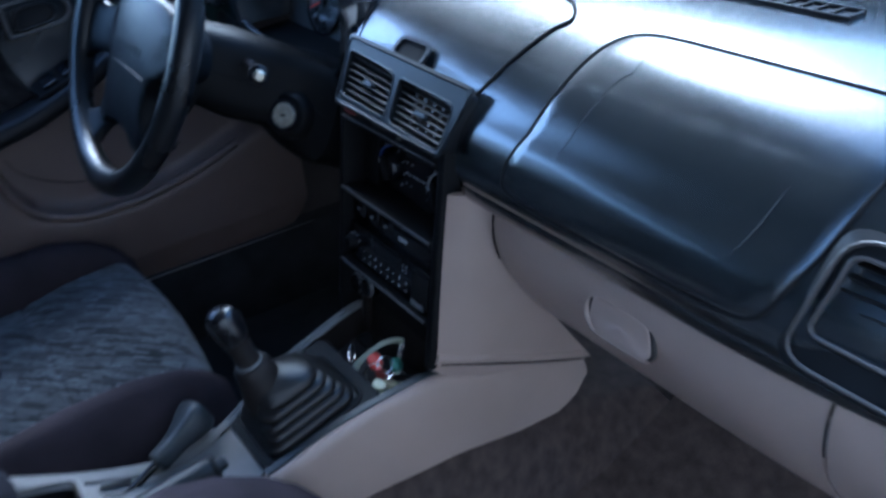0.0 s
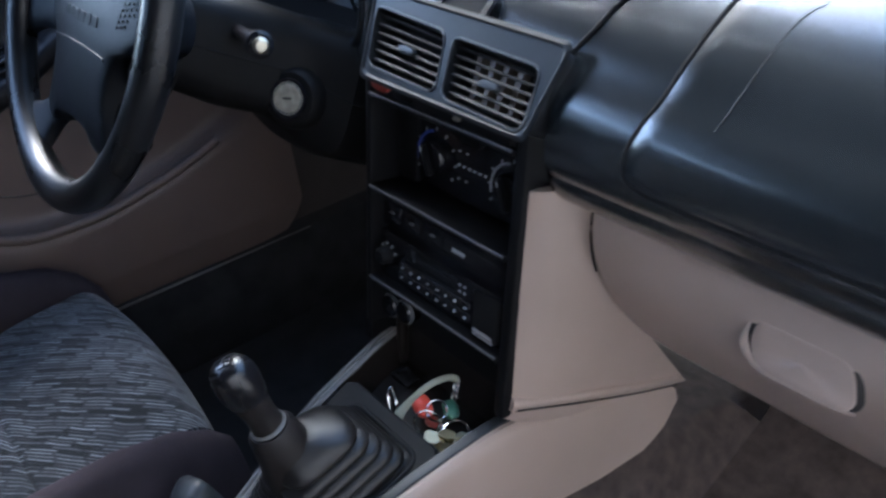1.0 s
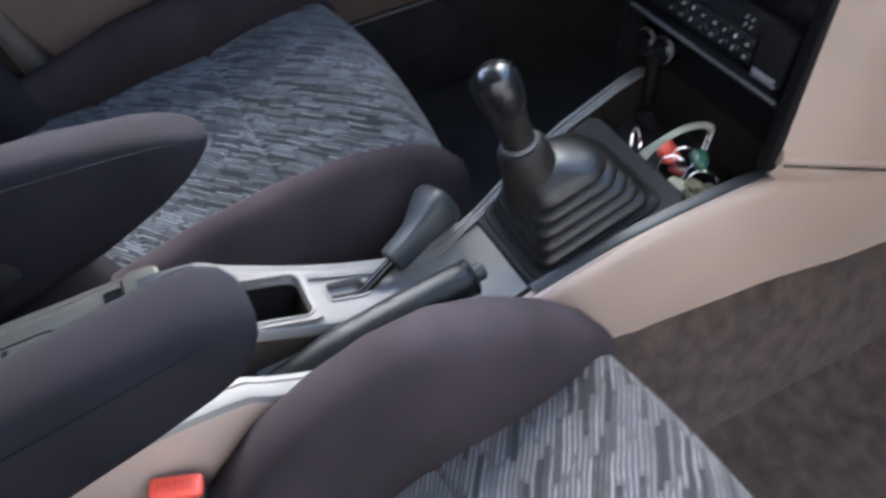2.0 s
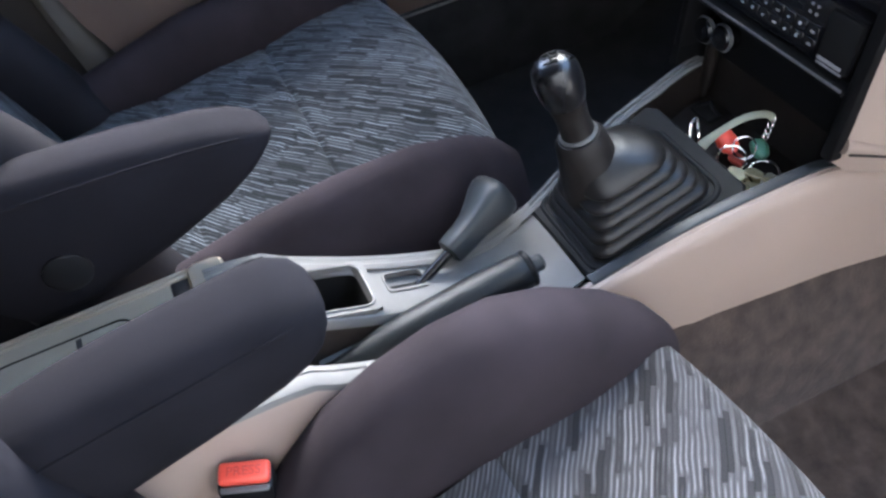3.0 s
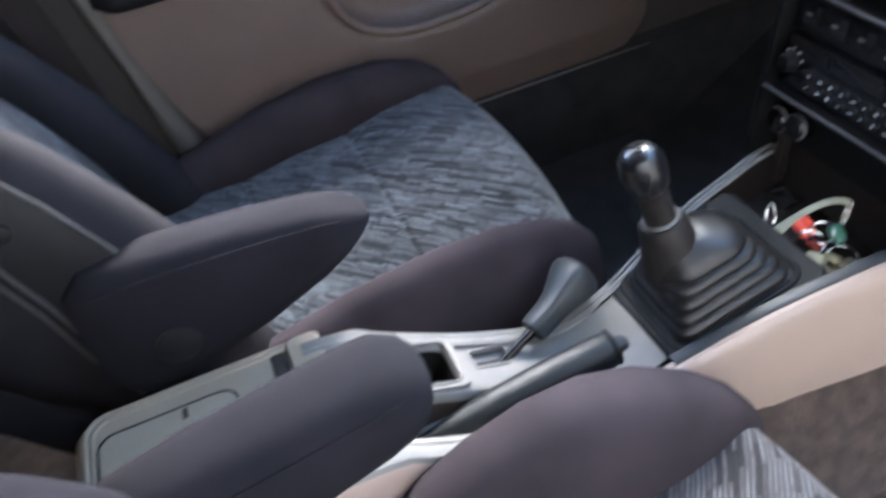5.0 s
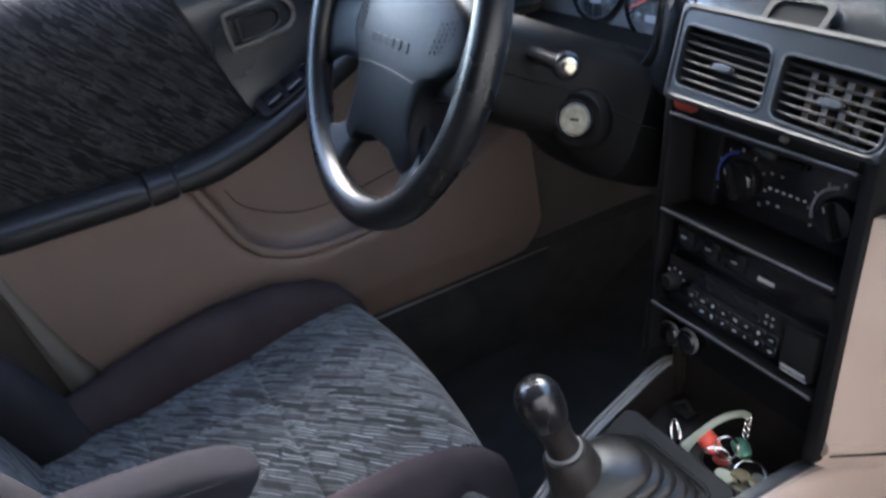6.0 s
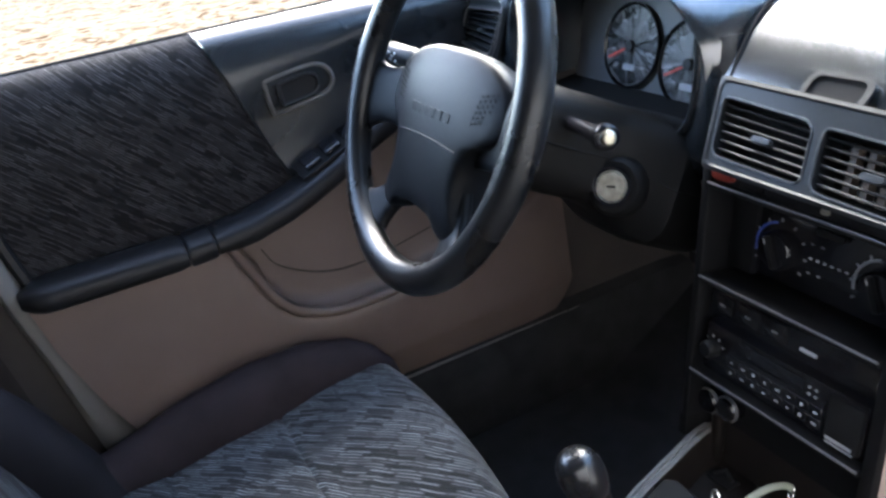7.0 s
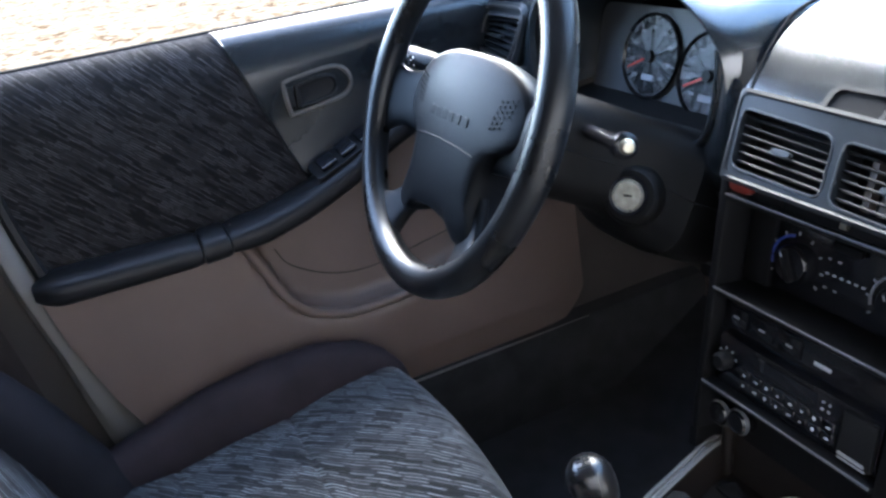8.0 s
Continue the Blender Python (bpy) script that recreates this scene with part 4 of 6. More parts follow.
OUT = [(-0.138, 0.628, 0.745), (-0.130, 0.608, 0.70), (-0.123, 0.600, 0.655), (-0.118, 0.598, 0.615), (-0.150, 0.602, 0.588), (-0.205, 0.606, 0.586), (-0.26, 0.607, 0.588), (-0.33, 0.608, 0.59), (-0.45, 0.612, 0.595), (-0.54, 0.615, 0.60)]
inner_line, outer_line = spline(LIP, 5), spline(OUT, 5)
part("hood_cheek", sheet([[a.lerp(b, t) + Vector((0, -0.009 * math.sin(t * math.pi), 0)) for t in (0, 0.2, 0.4, 0.6, 0.8, 1.0)] for a, b in zip(inner_line, outer_line)], 0.008, (0, 1, 0)), VINYL, dash, "padded skin beside the instruments")
# knee panel under the instruments
KP = [(0.598, 0.642), (0.592, 0.62), (0.600, 0.585), (0.615, 0.54), (0.635, 0.49), (0.67, 0.455), (0.72, 0.44)]
part("knee_panel", profile_sheet(KP, [-0.66, -0.5, -0.4, -0.3, -0.2, -0.125], 0.012), DASH_LOW, dash, "dark grey knee panel")

# ---- instruments ----
cluster = thing("instrument_cluster", (-0.33, 0.69, 0.66), "round white-marked gauges with red pointers in a dark panel", "instruments")
cm = Matrix(((1, 0, 0, -0.33), (0, 0.25, -0.968, 0.695), (0, 0.968, 0.25, 0.690), (0, 0, 0, 1)))
part("cluster_panel", slab(rounded(0.36, 0.125, 0.02), cm @ Matrix.Translation((0, 0, -0.012)), 0.010), CLUSTER, cluster)


def gauge(u, v, r, sweep, needle):
    gm2 = cm @ Matrix.Translation((u, v, 0))
    g = part("gauge", lathe([(0, -0.001), (r, -0.001), (r, 0.001), (0, 0.001)], gm2, 32), DIAL, cluster, "dial face, lightened for the glare of the missing glass")
    part("gauge_ring", lathe([(r, -0.002), (r + 0.003, 0.004), (r + 0.0015, 0.005), (r - 0.001, 0.001)], gm2, 32), SATIN, g)
    for k in range(sweep):
        a = radians(225 - 270 * k / (sweep - 1))
        long = 0.012 if k % 2 == 0 else 0.006
        part("tick", box(r - 0.004 - long * 0.5, r - 0.003, -0.0006, 0.0006, 0.001, 0.0016, m=gm2 @ Matrix.Rotation(a, 4, "Z")), MARK_DIM, g)
        if k % 2 == 0:
            rr = r - 0.0155
            part("numeral_bar", box(-0.0042, 0.0042, -0.0019, 0.0019, 0.001, 0.0015, m=gm2 @ Matrix.Translation((rr * math.cos(a), rr * math.sin(a), 0))), MARK_DIM, g)
    part("pointer", box(-0.006, r - 0.008, -0.0014, 0.0014, 0.003, 0.0045, 0.0005, 1, m=gm2 @ Matrix.Rotation(radians(needle), 4, "Z")), RED, g, "red pointer")
    part("odometer_window", box(-0.012, 0.012, -0.031, -0.023, 0.001, 0.0016, m=gm2), MARK_DIM, g)
    part("pointer_hub", lathe([(0, 0.002), (0.008, 0.002), (0.007, 0.007), (0, 0.007)], gm2, 16), BLACK, g)


gauge(-0.060, 0.000, 0.052, 17, 205)
gauge(0.050, -0.010, 0.050, 17, 205)
part("status_bar", box(-0.093, -0.083, -0.032, -0.028, 0, 0.001, m=cm), MARK, cluster)

# ---- steering column ----
column = thing("steering_column", (-0.32, 0.5, 0.62), "dark plastic column shroud with ignition lock and stalks", "steering column")
WC = Vector((-0.302, 0.379, 0.709))
AX = Vector((0, -0.907, 0.42)).normalized()
rings = []
for d, w, h, dz, dx in ((-0.040, 0.040, 0.040, -0.006, 0.0), (-0.046, 0.050, 0.048, -0.008, 0.0), (-0.060, 0.056, 0.054, -0.010, 0.002), (-0.110, 0.063, 0.060, -0.014, 0.006), (-0.160, 0.067, 0.060, -0.016, 0.008), (-0.186, 0.074, 0.064, -0.022, 0.014), (-0.200, 0.090, 0.070, -0.030, 0.030), (-0.210, 0.098, 0.074, -0.034, 0.036), (-0.27, 0.102, 0.076, -0.036, 0.040)):
    c = WC + AX * d
    rings.append([Vector((c.x + dx + a, c.y + b * 0.42, c.z + dz + b * 0.907)) for a, b in oval(w, h, 3.6, 36)])
shroud = part("shroud", loft(rings), SHROUD, column, "dark grey two-piece shroud")
part("shroud_seam", tube([r[0] * 1.0 for r in rings[1:]], 0.0012, 5), VOID, shroud)
part("shroud_edge", tube(rings[1], 0.0016, 6, loop=True), GREY_LIP, shroud, "scuffed front edge")
lk = aim((-0.2125, 0.5190, 0.5970), (0.48, -0.80, 0.36))
lock = part("lock_boss", lathe([(0.036, -0.045), (0.034, -0.010), (0.031, -0.003), (0.028, 0.0), (0.0, 0.0)], lk), SHROUD, column, "round boss of the ignition lock")
part("ignition_lock", lathe([(0.0185, -0.004), (0.0185, 0.003), (0.0172, 0.0045), (0.0160, 0.0035), (0.0150, 0.0048), (0.0, 0.0052)], lk), LOCKFACE, lock, "worn brass-coloured lock face")
part("lock_ring", lathe([(0.0190, 0.0), (0.0225, 0.002), (0.0215, 0.005), (0.0188, 0.004)], lk), GLOSS, lock)
part("key_slot", box(-0.005, 0.005, -0.0012, 0.0012, 0.004, 0.0060, m=lk), VOID, lock)
st = part("wiper_stalk", tube([(-0.25, 0.49, 0.672), (-0.19, 0.475, 0.679), (-0.155, 0.464, 0.684), (-0.136, 0.459, 0.687)], [0.008, 0.008, 0.009, 0.0105], 14), GLOSS, column, "black stalk")
sk = aim((-0.136, 0.459, 0.687), (0.92, -0.3, 0.16))
part("stalk_collar", lathe([(0.0108, -0.012), (0.0135, -0.006), (0.0128, 0.002), (0.0085, 0.005), (0.0, 0.005)], sk), GLOSS, st)
part("stalk_button", lathe([(0.0078, 0.004), (0.0075, 0.008), (0.005, 0.0105), (0.0, 0.0108)], sk), STEEL, st, "worn shiny end button")
ind = part("indicator_stalk", tube([(-0.39, 0.49, 0.672), (-0.47, 0.475, 0.695), (-0.525, 0.462, 0.706), (-0.545, 0.456, 0.710), (-0.600, 0.445, 0.716), (-0.610, 0.443, 0.717)], [0.007, 0.008, 0.009, 0.0145, 0.0150, 0.010], 16), BLACK, column, "black lamp stalk")
for u, v in ((-0.592, 0.009), (-0.584, 0.003), (-0.584, 0.013), (-0.576, 0.008), (-0.568, 0.002), (-0.566, 0.013)):
    part("stalk_mark", box(u - 0.0013, u + 0.0013, 0.4330, 0.4345, 0.708 + v - 0.0013, 0.708 + v + 0.0013), MARK, ind)

# ---- steering wheel ----
wheel = thing("steering_wheel", tuple(WC), "four-spoke dark leatherette steering wheel, rim worn shiny", "steering wheel")
wm = Matrix(((1, 0, AX.x, WC.x), (0, AX.z, AX.y, WC.y), (0, -AX.y, AX.z, WC.z), (0, 0, 0, 1)))
RIM_R = 0.186
pts = [wm @ Vector((RIM_R * math.cos(a), RIM_R * math.sin(a), 0.018)) for a in (2 * math.pi * k / 72 for k in range(72))]
rings = []
for k in range(72):
    a = 2 * math.pi * k / 72
    thick = 0.0172 + 0.0010 * max(0, math.cos(4 * a))
    o = Vector((math.cos(a), math.sin(a), 0))
    rings.append([wm @ (o * (RIM_R + thick * math.cos(q)) + Vector((0, 0, 0.020 + thick * 0.95 * math.sin(q)))) for q in (2 * math.pi * j / 14 for j in range(14))])
part("rim", loft(rings, loop=True), LEATHER, wheel, "dark leatherette rim")


# horn pad: broad shoulders, a waist and two feet that reach the lower spokes
HALF = [(0.0, 0.062), (0.050, 0.060), (0.090, 0.050), (0.117, 0.034), (0.130, 0.012), (0.129, -0.008), (0.113, -0.021), (0.092, -0.030), (0.080, -0.044), (0.075, -0.064), (0.077, -0.090), (0.088, -0.114), (0.084, -0.128), (0.062, -0.130), (0.042, -0.116), (0.0, -0.111)]
hub_line = spline([(u, v, 0) for u, v in HALF] + [(-u, v, 0) for u, v in HALF[-2:0:-1]] + [(0, 0.062, 0)], 4)[:-1]
c0 = Vector((0, -0.030, 0))


def crown(u, v):
    return 0.020 - 0.85 * u * u - 1.1 * max(0, v + 0.03) ** 2 - 0.5 * min(0, v + 0.04) ** 2


rings = []
for s, drop in ((0.90, -0.050), (0.97, -0.030), (1.0, -0.014), (0.995, -0.007), (0.975, -0.0025), (0.93, -0.0005), (0.8, 0), (0.6, 0), (0.4, 0), (0.2, 0), (0.03, 0)):
    rings.append([wm @ Vector((*(c0 + (p - c0) * s).xy, crown(*(c0 + (p - c0) * s).xy) + drop)) for p in hub_line])
pad = part("hub_pad", loft(rings), PAD, wheel, "dark vinyl horn pad with rounded edges")


def spoke(r0, a0, r1, a1, w0, w1, z0, z1):
    """A flattened arm from inside the pad to the rim."""
    rings = []
    p, q = Vector((r0 * math.cos(radians(a0)), r0 * math.sin(radians(a0)), z0)), Vector((r1 * math.cos(radians(a1)), r1 * math.sin(radians(a1)), z1))
    side = Vector((-(q - p).y, (q - p).x, 0)).normalized()
    for k in range(11):
        t = k / 10
        c = p.lerp(q, t)
        c.z = z0 + (z1 - z0) * t * t
        w = w0 + (w1 - w0) * t - 0.004 * math.sin(t * math.pi) + 0.022 * max(0, (t - 0.55) / 0.45) ** 2
        rings.append([wm @ (c + side * u * w + Vector((0, 0, v * 0.0085))) for u, v in oval(1, 1, 3.4, 22)])
    return loft(rings)


for s in (1, -1):
    for r0, a0, r1, a1, w0, w1, z0, z1 in ((0.080, -3, 0.181, -5, 0.046, 0.030, -0.008, 0.016), (0.105, -57, 0.181, -57, 0.023, 0.026, -0.006, 0.018)):
        arm = part("spoke", spoke(r0, a0 if s > 0 else 180 - a0, r1, a1 if s > 0 else 180 - a1, w0, w1, z0, z1), PAD, wheel, "dark moulded spoke")
part("hub_back", lathe([(0.075, -0.055), (0.070, -0.03), (0.05, -0.01), (0.0, -0.008)], wm @ Matrix.Translation((0, -0.02, 0))), VOID, wheel)
part("pad_crease", tube([wm @ Vector((u, -0.035 - 0.9 * u * u, crown(u, -0.035) + 0.0004)) for u in (-0.070, -0.05, -0.025, 0, 0.025, 0.05, 0.066)], 0.0013, 6), PAD, pad)
for s in (-1, 1):
    dents = []
    for i in range(6):
        for j in range(4 if i < 4 else 3):
            u, v = s * (0.086 + j * 0.0068 - 0.0012 * i), 0.022 - i * 0.0056 + 0.0016 * j
            dents.append(lathe([(0.0, 0.0), (0.0014, 0.0), (0.0014, 0.0006), (0.0, 0.0006)], wm @ Matrix.Translation((u, v, crown(u, v) + 0.0001)), 8))
    part("speaker_holes", merge(*dents), VOID, pad)
part("embossed_badge", merge(*[box(-0.046 + k * 0.0156, -0.0345 + k * 0.0156, -0.014, -0.004, 0.0, 0.0012, 0.0005, 1, m=wm @ Matrix.Translation((0, 0, crown(-0.040 + k * 0.0156, -0.009) - 0.0007))) for k in range(6)]), PAD, pad)


# ---- centre stack ----
def sy(z):
    """The stack's face: y at height z."""
    return 0.525 + (z - 0.419) * 0.135


STACK_TILT = math.atan(0.135)


def stack_at(x, z, out=0.0):
    """A frame on the stack's face: x right, y up the face, z towards the seats."""
    c, s = math.cos(STACK_TILT), math.sin(STACK_TILT)
    return Matrix(((1, 0, 0, x), (0, s, -c, sy(z) - out * c), (0, c, s, z + out * s), (0, 0, 0, 1)))


stack = thing("centre_stack", (0, 0.56, 0.35), "black centre stack with heater controls, shelf and radio", "centre stack")
# side cheeks and cross bars leave the bays open
for x0, x1 in ((-0.112, -0.101), (0.101, 0.115)):
    part("cheek", box(x0, x1, -0.078, 0.216, -0.10, 0.002, 0.004, m=stack_at(0, 0.43)), STACK, stack, "dark side cheek")
part("left_flank", sheet([[(-0.112, sy(z) + d * 1.0, z) for d in (0.0, 0.05, 0.12, 0.22)] for z in (0.33, 0.42, 0.52, 0.648)], 0.01, (1, 0, 0)), STACK, stack, "dark grey side of the stack")
part("back_plate", box(-0.10, 0.104, -0.09, 0.21, -0.075, -0.068, m=stack_at(0, 0.43)), VOID, stack)
part("shelf", box(-0.101, 0.101, -0.004, 0.002, -0.068, 0.004, 0.0015, m=stack_at(0, 0.524)), STACK, stack, "thin black ledge")
# Thin pale tubes paint the bright glint on each ledge's edge
part("edge_highlight", tube([stack_at(0, 0.524) @ Vector((u, 0.0015, 0.0045)) for u in (-0.1, 0, 0.1)], 0.0013, 6), EDGE, stack, "pale strip painting the highlight on the ledge's edge")
part("lower_lip", box(-0.101, 0.101, -0.004, 0.002, -0.068, 0.004, 0.0015, m=stack_at(0, 0.417)), STACK, stack, "thin black ledge")
part("edge_highlight", tube([stack_at(0, 0.417) @ Vector((u, 0.0015, 0.0045)) for u in (-0.1, 0, 0.1)], 0.0013, 6), EDGE, stack, "pale strip painting the highlight on the ledge's edge")
part("upper_lip", box(-0.101, 0.101, -0.004, 0.002, -0.05, 0.004, 0.0015, m=stack_at(0, 0.622)), STACK, stack, "thin black ledge")
part("edge_highlight", tube([stack_at(0, 0.622) @ Vector((u, 0.0015, 0.0045)) for u in (-0.1, 0, 0.1)], 0.0013, 6), EDGE, stack, "pale strip painting the highlight on the ledge's edge")
part("switch_strip", box(-0.099, 0.101, 0.0, 0.022, -0.03, 0.001, 0.002, m=stack_at(0, 0.625)), STACK, stack)
part("hazard_switch", loft([[stack_at(-0.083, 0.6355) @ Vector((a * w, b * w * 0.48, h)) for a, b in oval(1, 1, 2.8, 24)] for w, h in ((0.0150, -0.002), (0.0150, 0.003), (0.0135, 0.0050), (0.006, 0.0058))]), RED_DARK, stack, "dark red hazard switch")
part("switch_blank", box(-0.062, -0.034, 0.002, 0.019, 0.0, 0.004, 0.002, m=stack_at(0, 0.625)), STACK, stack)
tray2 = part("pull_tray", box(-0.030, 0.098, 0.001, 0.020, 0.0, 0.005, 0.002, m=stack_at(0, 0.625)), STACK, stack)
part("tray_tab", box(0.030, 0.037, 0.006, 0.011, 0.004, 0.009, 0.001, m=stack_at(0, 0.625)), STEEL, tray2)
# heater panel, set back above the shelf
heater = part("heater_panel", box(-0.066, 0.099, 0.006, 0.094, -0.050, -0.034, 0.003, m=stack_at(0, 0.527)), GLOSS, stack, "black heater control panel")
part("heater_cheek", box(-0.098, -0.066, 0.003, 0.094, -0.062, -0.030, 0.004, m=stack_at(0, 0.527)), STACK, heater)
for u in (-0.040, 0.068):
    k = stack_at(u, 0.566, -0.034)
    knob = part("heater_knob", lathe([(0.020, 0.0), (0.0195, 0.006), (0.017, 0.009), (0.0, 0.010)], k), GLOSS, heater)
    part("knob_bar", box(-0.003, 0.003, -0.016, 0.016, 0.008, 0.016, 0.002, m=k @ Matrix.Rotation(radians(25), 4, "Z")), STACK, knob)
    part("knob_mark", box(-0.0006, 0.0006, 0.009, 0.014, 0.0158, 0.0163, m=k @ Matrix.Rotation(radians(25), 4, "Z")), MARK, knob)
    arc = [k @ Vector((0.027 * math.cos(radians(a)), 0.027 * math.sin(radians(a)), 0.0008)) for a in range(100, 205, 12)]
    part("temperature_arc", tube(arc, 0.0013, 6), BLUE_MARK if u < 0 else MARK_DIM, heater)
    for a in range(-30, 211, 30):
        part("dial_mark", box(0.0285, 0.0315, -0.0008, 0.0008, 0.0, 0.0008, m=k @ Matrix.Rotation(radians(a), 4, "Z")), MARK_DIM, heater)
for r, z in ((0, 0.584), (1, 0.570), (2, 0.556)):
    for c in range(2 if r != 1 else 6):
        u = -0.006 + c * (0.011 if r != 1 else 0.0075)
        part("heater_mark", box(u, u + 0.0032, -0.0007, 0.0007, 0, 0.0007, m=stack_at(0, z, -0.0338)), MARK_DIM if r != 1 else MARK, heater)
part("fan_lever", box(-0.008, 0.020, -0.004, 0.004, 0, 0.008, 0.002, m=stack_at(0.01, 0.600, -0.034)), STACK, heater)
# pocket strip over the radio
mid_strip = part("switch_carrier", box(-0.098, 0.100, 0.0, 0.040, -0.062, -0.012, 0.003, m=stack_at(0, 0.478)), GLOSS, stack)
for u in (-0.078, -0.045, -0.012):
    part("pocket_switch", box(u - 0.013, u + 0.013, 0.010, 0.030, -0.012, -0.0100, 0.001, m=stack_at(0, 0.478)), GLOSS, mid_strip)
    part("switch_mark", box(u - 0.004, u + 0.003, 0.019, 0.0205, -0.0099, -0.0094, m=stack_at(0, 0.478)), MARK_DIM, mid_strip)
part("name_bar", box(0.016, 0.034, 0.014, 0.0175, -0.0118, -0.011, m=stack_at(0, 0.478)), MARK, mid_strip)

# ---- radio ----
radio = thing("car_radio", (0, 0.54, 0.42), "black cassette radio with two rows of small white-marked keys", "radio")
part("radio_body", box(-0.094, 0.096, 0.0, 0.056, -0.062, -0.006, 0.003, m=stack_at(0, 0.421)), GLOSS, radio)
vol = stack_at(-0.080, 0.450, -0.006)
part("volume_knob", lathe([(0.010, 0.0), (0.0095, 0.010), (0.007, 0.013), (0.0, 0.013)], vol), STACK, radio)
for a in range(5):
    part("knob_mark", box(0.0115, 0.0135, -0.0008, 0.0008, 0.0, 0.0006, m=vol @ Matrix.Rotation(radians(20 + 40 * a), 4, "Z")), MARK, radio)
part("display_window", box(-0.050, 0.030, 0.034, 0.050, -0.007, -0.0045, 0.001, m=stack_at(0, 0.421)), SATIN, radio)
part("cassette_slot", box(-0.045, 0.025, 0.0515, 0.0545, -0.007, -0.005, m=stack_at(0, 0.421)), VOID, radio)
for r in range(2):
    for c in range(8):
        u = -0.060 + c * 0.0142
        key = part("radio_key", box(u, u + 0.0128, 0.008 + r * 0.0115, 0.0185 + r * 0.0115, -0.007, -0.0045, 0.0008, 1, m=stack_at(0, 0.421)), GLOSS, radio)
        part("key_mark", box(u + 0.005, u + 0.0075 + 0.002 * (c % 3 == 1), 0.0118 + r * 0.0115, 0.0130 + r * 0.0115 + 0.0016 * (c % 4 == 2), -0.0045, -0.0041, m=stack_at(0, 0.421)), MARK, key)
for c in range(4):
    part("tuning_key", box(0.035 + (c % 2) * 0.007, 0.0385 + (c % 2) * 0.007, 0.037 + (c // 2) * 0.007, 0.0395 + (c // 2) * 0.007, -0.006, -0.0045, 0.001, 1, m=stack_at(0, 0.421)), MARK_DIM, radio)
part("release_door", box(0.058, 0.094, 0.004, 0.052, -0.008, -0.002, 0.004, m=stack_at(0, 0.421)), VOID, radio)
part("brand_bar", box(0.062, 0.088, 0.008, 0.011, -0.0018, -0.001, m=stack_at(0, 0.421)), MARK_DIM, radio)
part("brand_underline", box(0.062, 0.090, 0.0045, 0.006, -0.0018, -0.001, m=stack_at(0, 0.421)), MARK_DIM, radio)

# lighter and power socket under the radio
part("lower_panel", box(-0.099, 0.101, -0.068, -0.006, -0.072, -0.034, 0.003, m=stack_at(0, 0.417)), STACK, stack)
for u in (-0.090, -0.064):
    k = stack_at(u, 0.376 + 0.004 * (u > -0.08), -0.030)
    sock = part("lighter", lathe([(0.0135, 0.0), (0.0135, 0.014), (0.011, 0.017), (0.009, 0.0165), (0.0, 0.018)], k), GLOSS, stack, "black lighter plug")
    part("lighter_ring", lathe([(0.0135, 0.010), (0.0148, 0.012), (0.0135, 0.0145)], k), RAIL_PALE, sock)

# taupe knee cheek on the passenger's side of the stack
CH = []
for t in range(13):
    v = t / 12
    z = 0.330 + (0.590 - 0.330) * v
    y0 = sy(z) + 0.003
    y1 = curve_at([(0.28, 0.80), (0.33, 0.755), (0.38, 0.705), (0.43, 0.66), (0.474, 0.63), (0.51, 0.612), (0.6, 0.61)], z)
    row = []
    for k in range(11):
        u = k / 10
        bulge = 0.010 * math.sin(min(1, u * 4) * math.pi / 2)
        round_off = 0.026 * (1 - math.sqrt(1 - max(0, 1 - v / 0.11) ** 2))
        row.append((0.112 + bulge + 0.034 * u, y0 + round_off + (y1 + 0.01 - y0 - round_off) * u, z - 0.055 * u * (1 - v) ** 2))
    CH.append(row)
part("knee_cheek", sheet(CH, 0.012, (-1, 0, 0)), BEIGE, stack, "taupe plastic side cheek")

# ---- centre console ----
console = thing("centre_console", (0.02, 0.2, 0.19), "taupe centre console with pale grey top, cup recess and tray", "centre console")
CREST = [(-0.29, 0.352), (0.0, 0.352), (0.04, 0.342), (0.08, 0.322), (0.125, 0.302), (0.18, 0.284), (0.23, 0.275), (0.30, 0.287), (0.38, 0.314), (0.46, 0.329), (0.53, 0.334), (0.60, 0.312), (0.70, 0.285), (0.775, 0.262)]
EDGE_R = [(-0.29, 0.102), (0.10, 0.103), (0.22, 0.096), (0.30, 0.091), (0.40, 0.102), (0.50, 0.112), (0.60, 0.120), (0.79, 0.138)]
EDGE_L = [(-0.29, -0.080), (0.0, -0.061), (0.09, -0.052), (0.19, -0.038), (0.25, -0.037), (0.30, -0.047), (0.335, -0.057), (0.42, -0.079), (0.483, -0.092), (0.54, -0.106), (0.60, -0.115), (0.79, -0.138)]
BASE = [(-0.29, 0.15), (0.30, 0.19), (0.42, 0.20), (0.55, 0.198), (0.65, 0.184), (0.72, 0.184), (0.75, 0.20), (0.77, 0.235)]
crest_line = [(p.x, p.y) for p in spline([(y, z, 0) for y, z in CREST], 4)]
ys = [-0.28 + (0.770 + 0.28) * k / 60 for k in range(61)]


def crest(y):
    return curve_at(crest_line, y)


